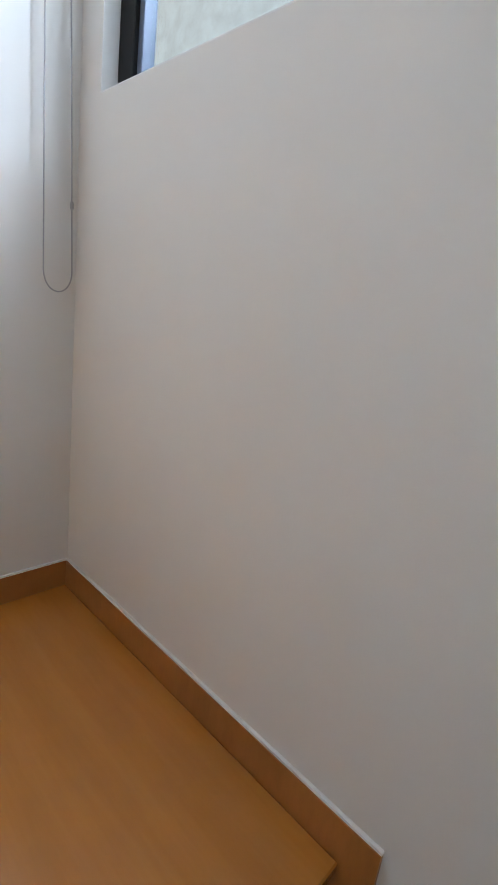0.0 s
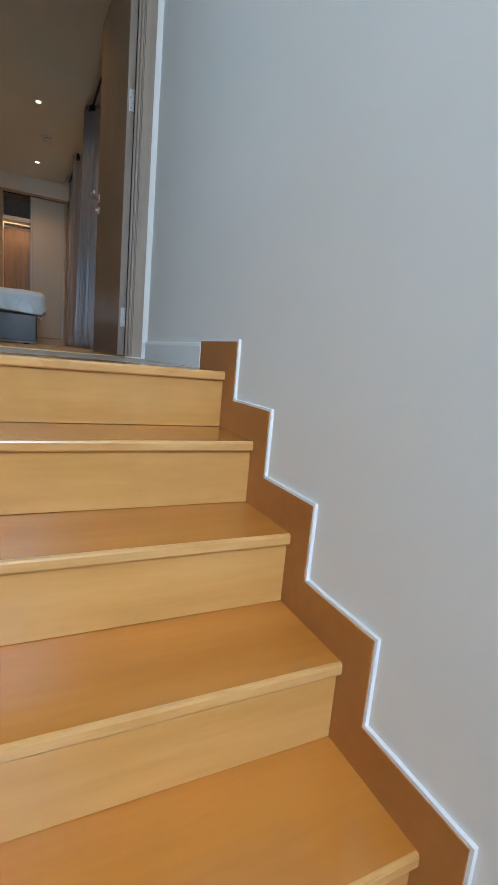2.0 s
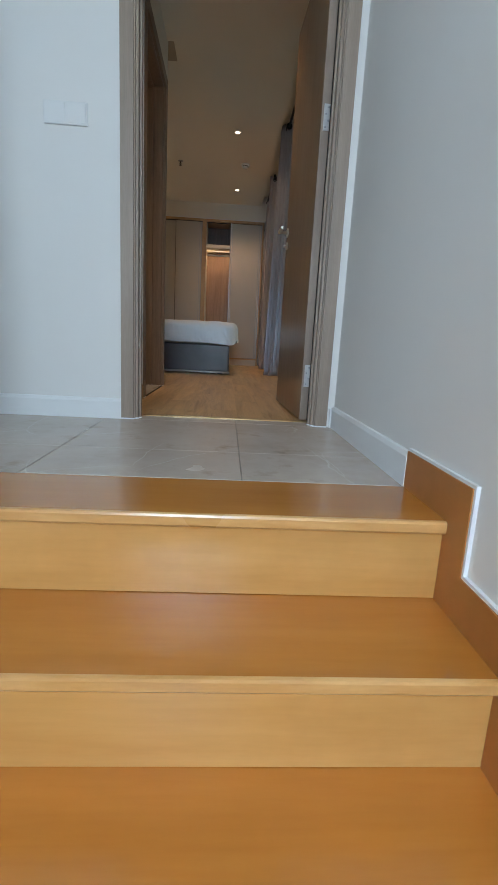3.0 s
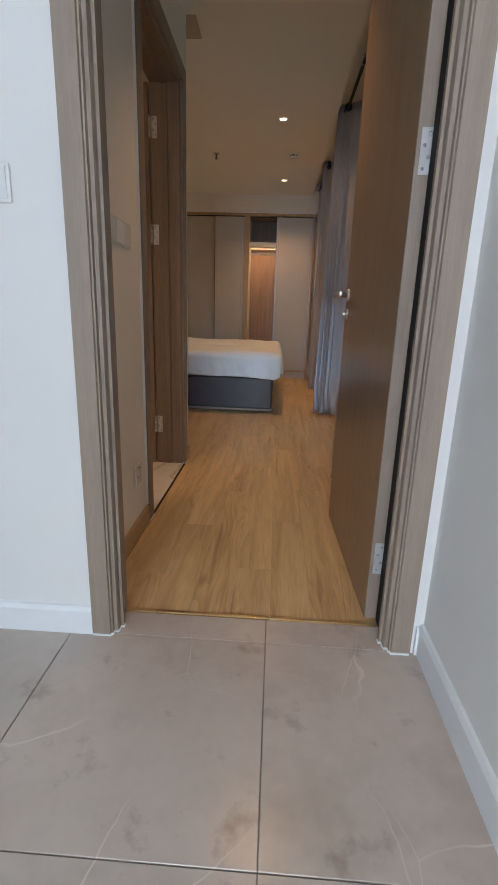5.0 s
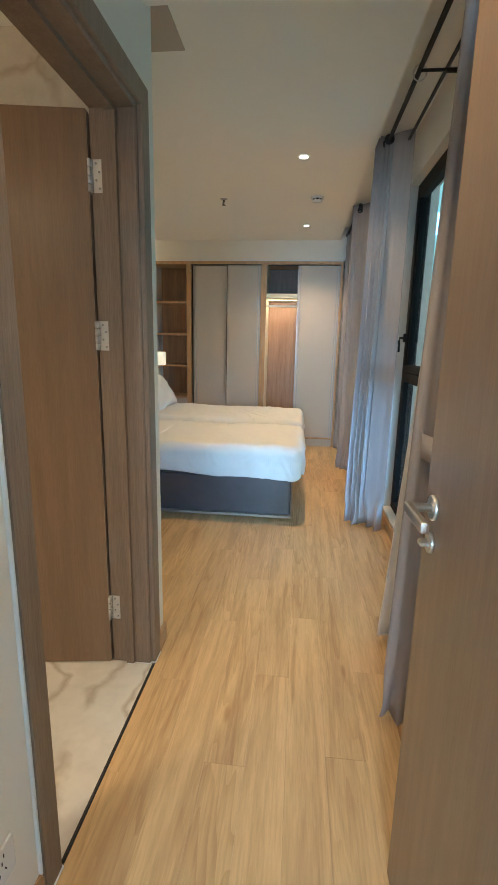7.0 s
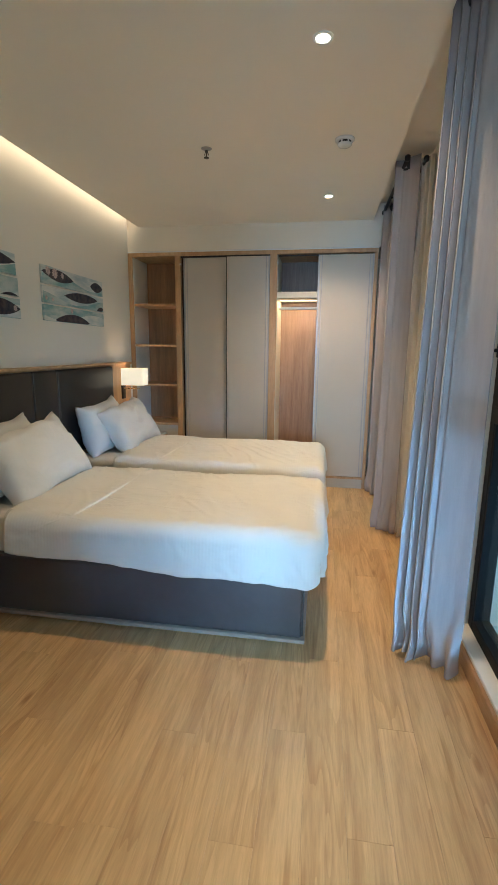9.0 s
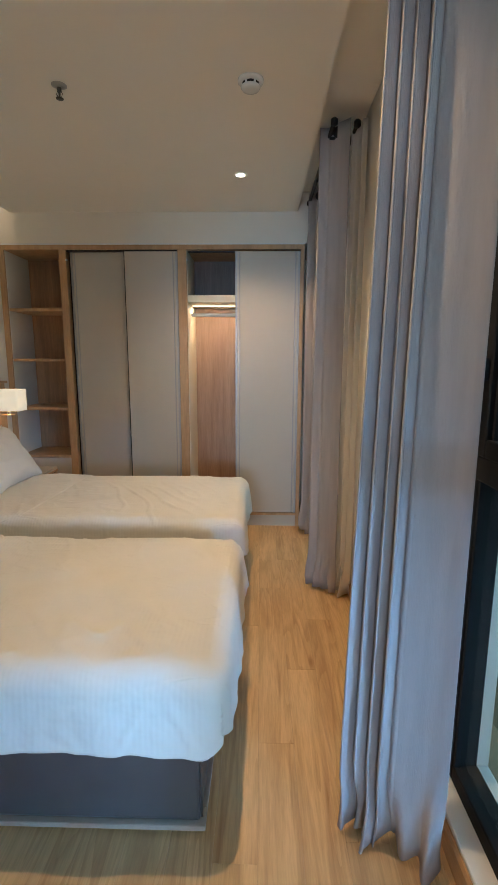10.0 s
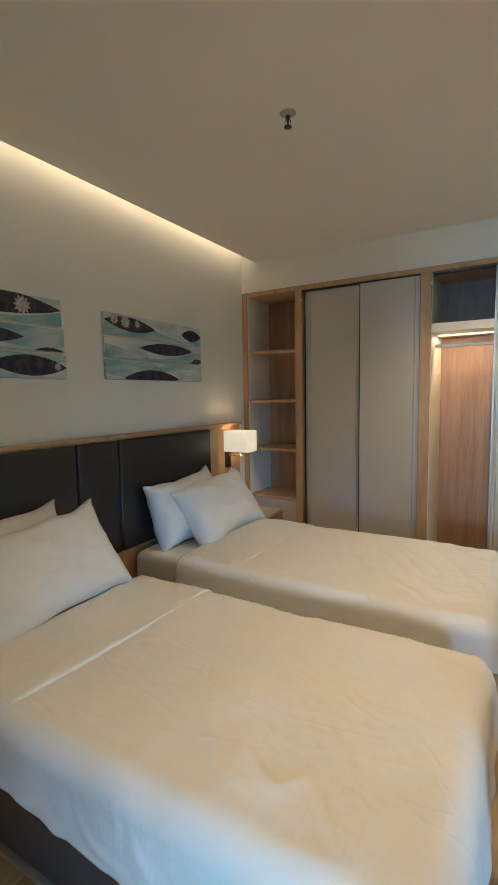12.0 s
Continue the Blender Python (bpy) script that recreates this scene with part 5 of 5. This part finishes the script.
ROD1, ROD2, RODZ = 0.058, 0.175, 2.612
c1 = curtain("curtain", (0.205, 4.45), (-0.010, 4.60), 0.014, 2.655, 0.024, 4, DRAPE, "grey linen curtain gathered at the window's far side", "grey curtains", seed=1.0, flat=0.50, end_low=(-0.06, 4.575))
grommets(c1, ROD1, (4.50, 4.57, 4.64), RODZ)
c2 = curtain("curtain", (0.150, 6.03), (0.010, 6.17), 0.014, 2.655, 0.034, 1, DRAPE, "grey linen curtain beside the far window", "grey curtains", seed=7.0, flat=0.60, spread_low=1.08)
grommets(c2, ROD1 + 0.04, (6.09, 6.17), RODZ)
c3 = curtain("curtain", (0.200, 6.99), (0.050, 7.16), 0.014, 2.655, 0.032, 3, DRAPE, "grey linen curtain next to the wardrobe", "grey curtains", seed=12.0)
grommets(c3, ROD1 + 0.06, (7.06, 7.14), RODZ)
c4 = curtain("curtain", (0.195, 2.60), (-0.035, 2.665), 0.014, 2.655, 0.022, 2, DRAPE, "grey linen curtain held by a tieback", "grey curtains", seed=4.0, end_low=(-0.105, 2.635))
grommets(c4, ROD1, (2.60, 2.68, 2.76), RODZ)
bm = bmesh.new()
loop = []
for k in range(28):
    w = 2 * math.pi * k / 28
    loop.append((0.07 + 0.125 * math.cos(w), 2.63 + 0.05 * math.sin(w), 0.985 - 0.05 * math.cos(w)))
ring_in = [bm.verts.new((x, y, z - 0.040)) for x, y, z in loop]
ring_out = [bm.verts.new((x, y, z + 0.040)) for x, y, z in loop]
for k in range(28):
    bm.faces.new((ring_in[k], ring_in[(k + 1) % 28], ring_out[(k + 1) % 28], ring_out[k])).smooth = True
thicken(part("tieback", bm, DRAPE, c4, "grey cloth tieback"), 0.006)
curtain("sheer_curtain", (0.215, 2.84), (0.085, 2.95), 0.014, 2.60, 0.022, 6, SHEER, "white voile sheer drawn aside", "sheer curtains", seed=21.0, end_low=(-0.03, 3.14))
curtain("sheer_curtain", (0.235, 6.00), (0.165, 6.08), 0.014, 2.64, 0.016, 3, SHEER, "white voile sheer behind the far curtain", "sheer curtains", seed=25.0)
for y0, y1 in ((2.30, 4.86), (5.98, 7.22)):
    for x, z, r, kind in ((ROD1, RODZ, 0.012, "front"), (ROD2, RODZ - 0.01, 0.009, "rear")):
        rod = thing("curtain_rod", (x, (y0 + y1) / 2, z), "black metal curtain rod in the ceiling pocket", "curtain rod", "curtain rods")
        part("pole", tube(bmesh.new(), [(x, y0, z), (x, y1, z)], r, 12), BLACK, rod)
        for y in (y0, y1):
            part("finial", lathe(bmesh.new(), (x, y, z - 0.02), [(0.008, 0), (0.018, 0.008), (0.018, 0.032), (0.008, 0.04)], 14), BLACK, rod)
        for y in (y0 + 0.12, (y0 + y1) / 2 + 0.1, y1 - 0.05):
            part("bracket", boxes((x - 0.006, EAST - 0.001, y - 0.006, y + 0.006, z - 0.02 - r, z - 0.008 - r), (EAST - 0.008, EAST - 0.001, y - 0.02, y + 0.02, z - 0.06, z + 0.04), bevel=0.002), BLACK, rod)
hook = thing("curtain_ring", (ROD1, 3.72, 2.56), "loose metal curtain ring on the rod", "curtain ring")
w = [(ROD1 + 0.03 * math.cos(a), 3.72, 2.596 + 0.035 * math.sin(a)) for a in [2 * math.pi * k / 18 for k in range(18)]]
part("ring", tube(bmesh.new(), w, 0.0035, 8, closed=True), STEEL, hook)

# ---- floor pieces last ----
tiles = thing("floor_tiles", (-0.7, 0.7, 0), "grey veined porcelain tiles of the landing", "floor", "", "structure")
G = 0.0012
for x0, x1, y0, y1 in ((-0.45, -0.001, 0.263, 0.588), (-0.45, -0.001, 0.588, 1.178), (-1.033, -0.45, 0.263, 0.588), (-1.033, -0.45, 0.588, 1.178), (-1.62, -1.033, 0.263, 0.588), (-1.62, -1.033, 0.588, 1.178), (-2.2, -1.62, 0.002, 0.7), (-2.2, -1.62, 0.7, 1.178),
                       (-2.8, -2.2, 0.002, 1.178), (-3.2, -2.8, 0.002, 1.178), (-1.62, -1.302, 0.002, 0.263), (-0.925, -0.45, 1.178, 1.287), (-0.45, -0.07, 1.178, 1.287)):
    part("tile", boxes((x0 + G, x1 - G, y0 + G, y1 - G, -0.012, 0.0), bevel=0.0012), TILE, tiles)
planks = thing("floor_planks", (-1.0, 4.5, 0), "pale oak floor planks laid along the room", "floor", "", "structure")
PW, PL = 0.1315, 1.22
meshes = {}


def plank_mesh(w, l):
    key = (round(w, 3), round(l, 3))
    if key not in meshes:
        bm = boxes((-w / 2 + 0.0002, w / 2 - 0.0002, -l / 2 + 0.0002, l / 2 - 0.0002, -0.010, 0.0), bevel=0.0004)
        mesh = bpy.data.meshes.new("plank")
        bm.to_mesh(mesh)
        bm.free()
        mesh.materials.append(OAK)
        meshes[key] = mesh
    return meshes[key]


def lay(x0, x1, y0, y1, offset):
    y = y0 - offset
    while y < y1 - 0.01:
        a, b = max(y, y0), min(y + PL, y1)
        if b - a > 0.02:
            ob = new("plank", plank_mesh(x1 - x0, b - a))
            ob.parent = planks
            ob.location = Vector(((x0 + x1) / 2, (a + b) / 2, 0)) - BASE[planks]
        y += PL


START, row = 0.2205, 0
lay(START, 0.245, 1.302, 7.84, 0.5)
x = START
while x > WEST + 0.01:
    x0 = max(x - PW, WEST)
    south = 1.302 if x0 > -1.002 else 2.991
    if x0 < -1.002 < x:
        lay(-1.002, x, 1.302, 2.991, (row * 0.43) % PL)
        lay(x0, x, 2.991, 7.84, (row * 0.43 + 0.41) % PL)
    else:
        lay(x0, x, south, 7.84, (row * 0.43) % PL)
    x = x0
    row += 1
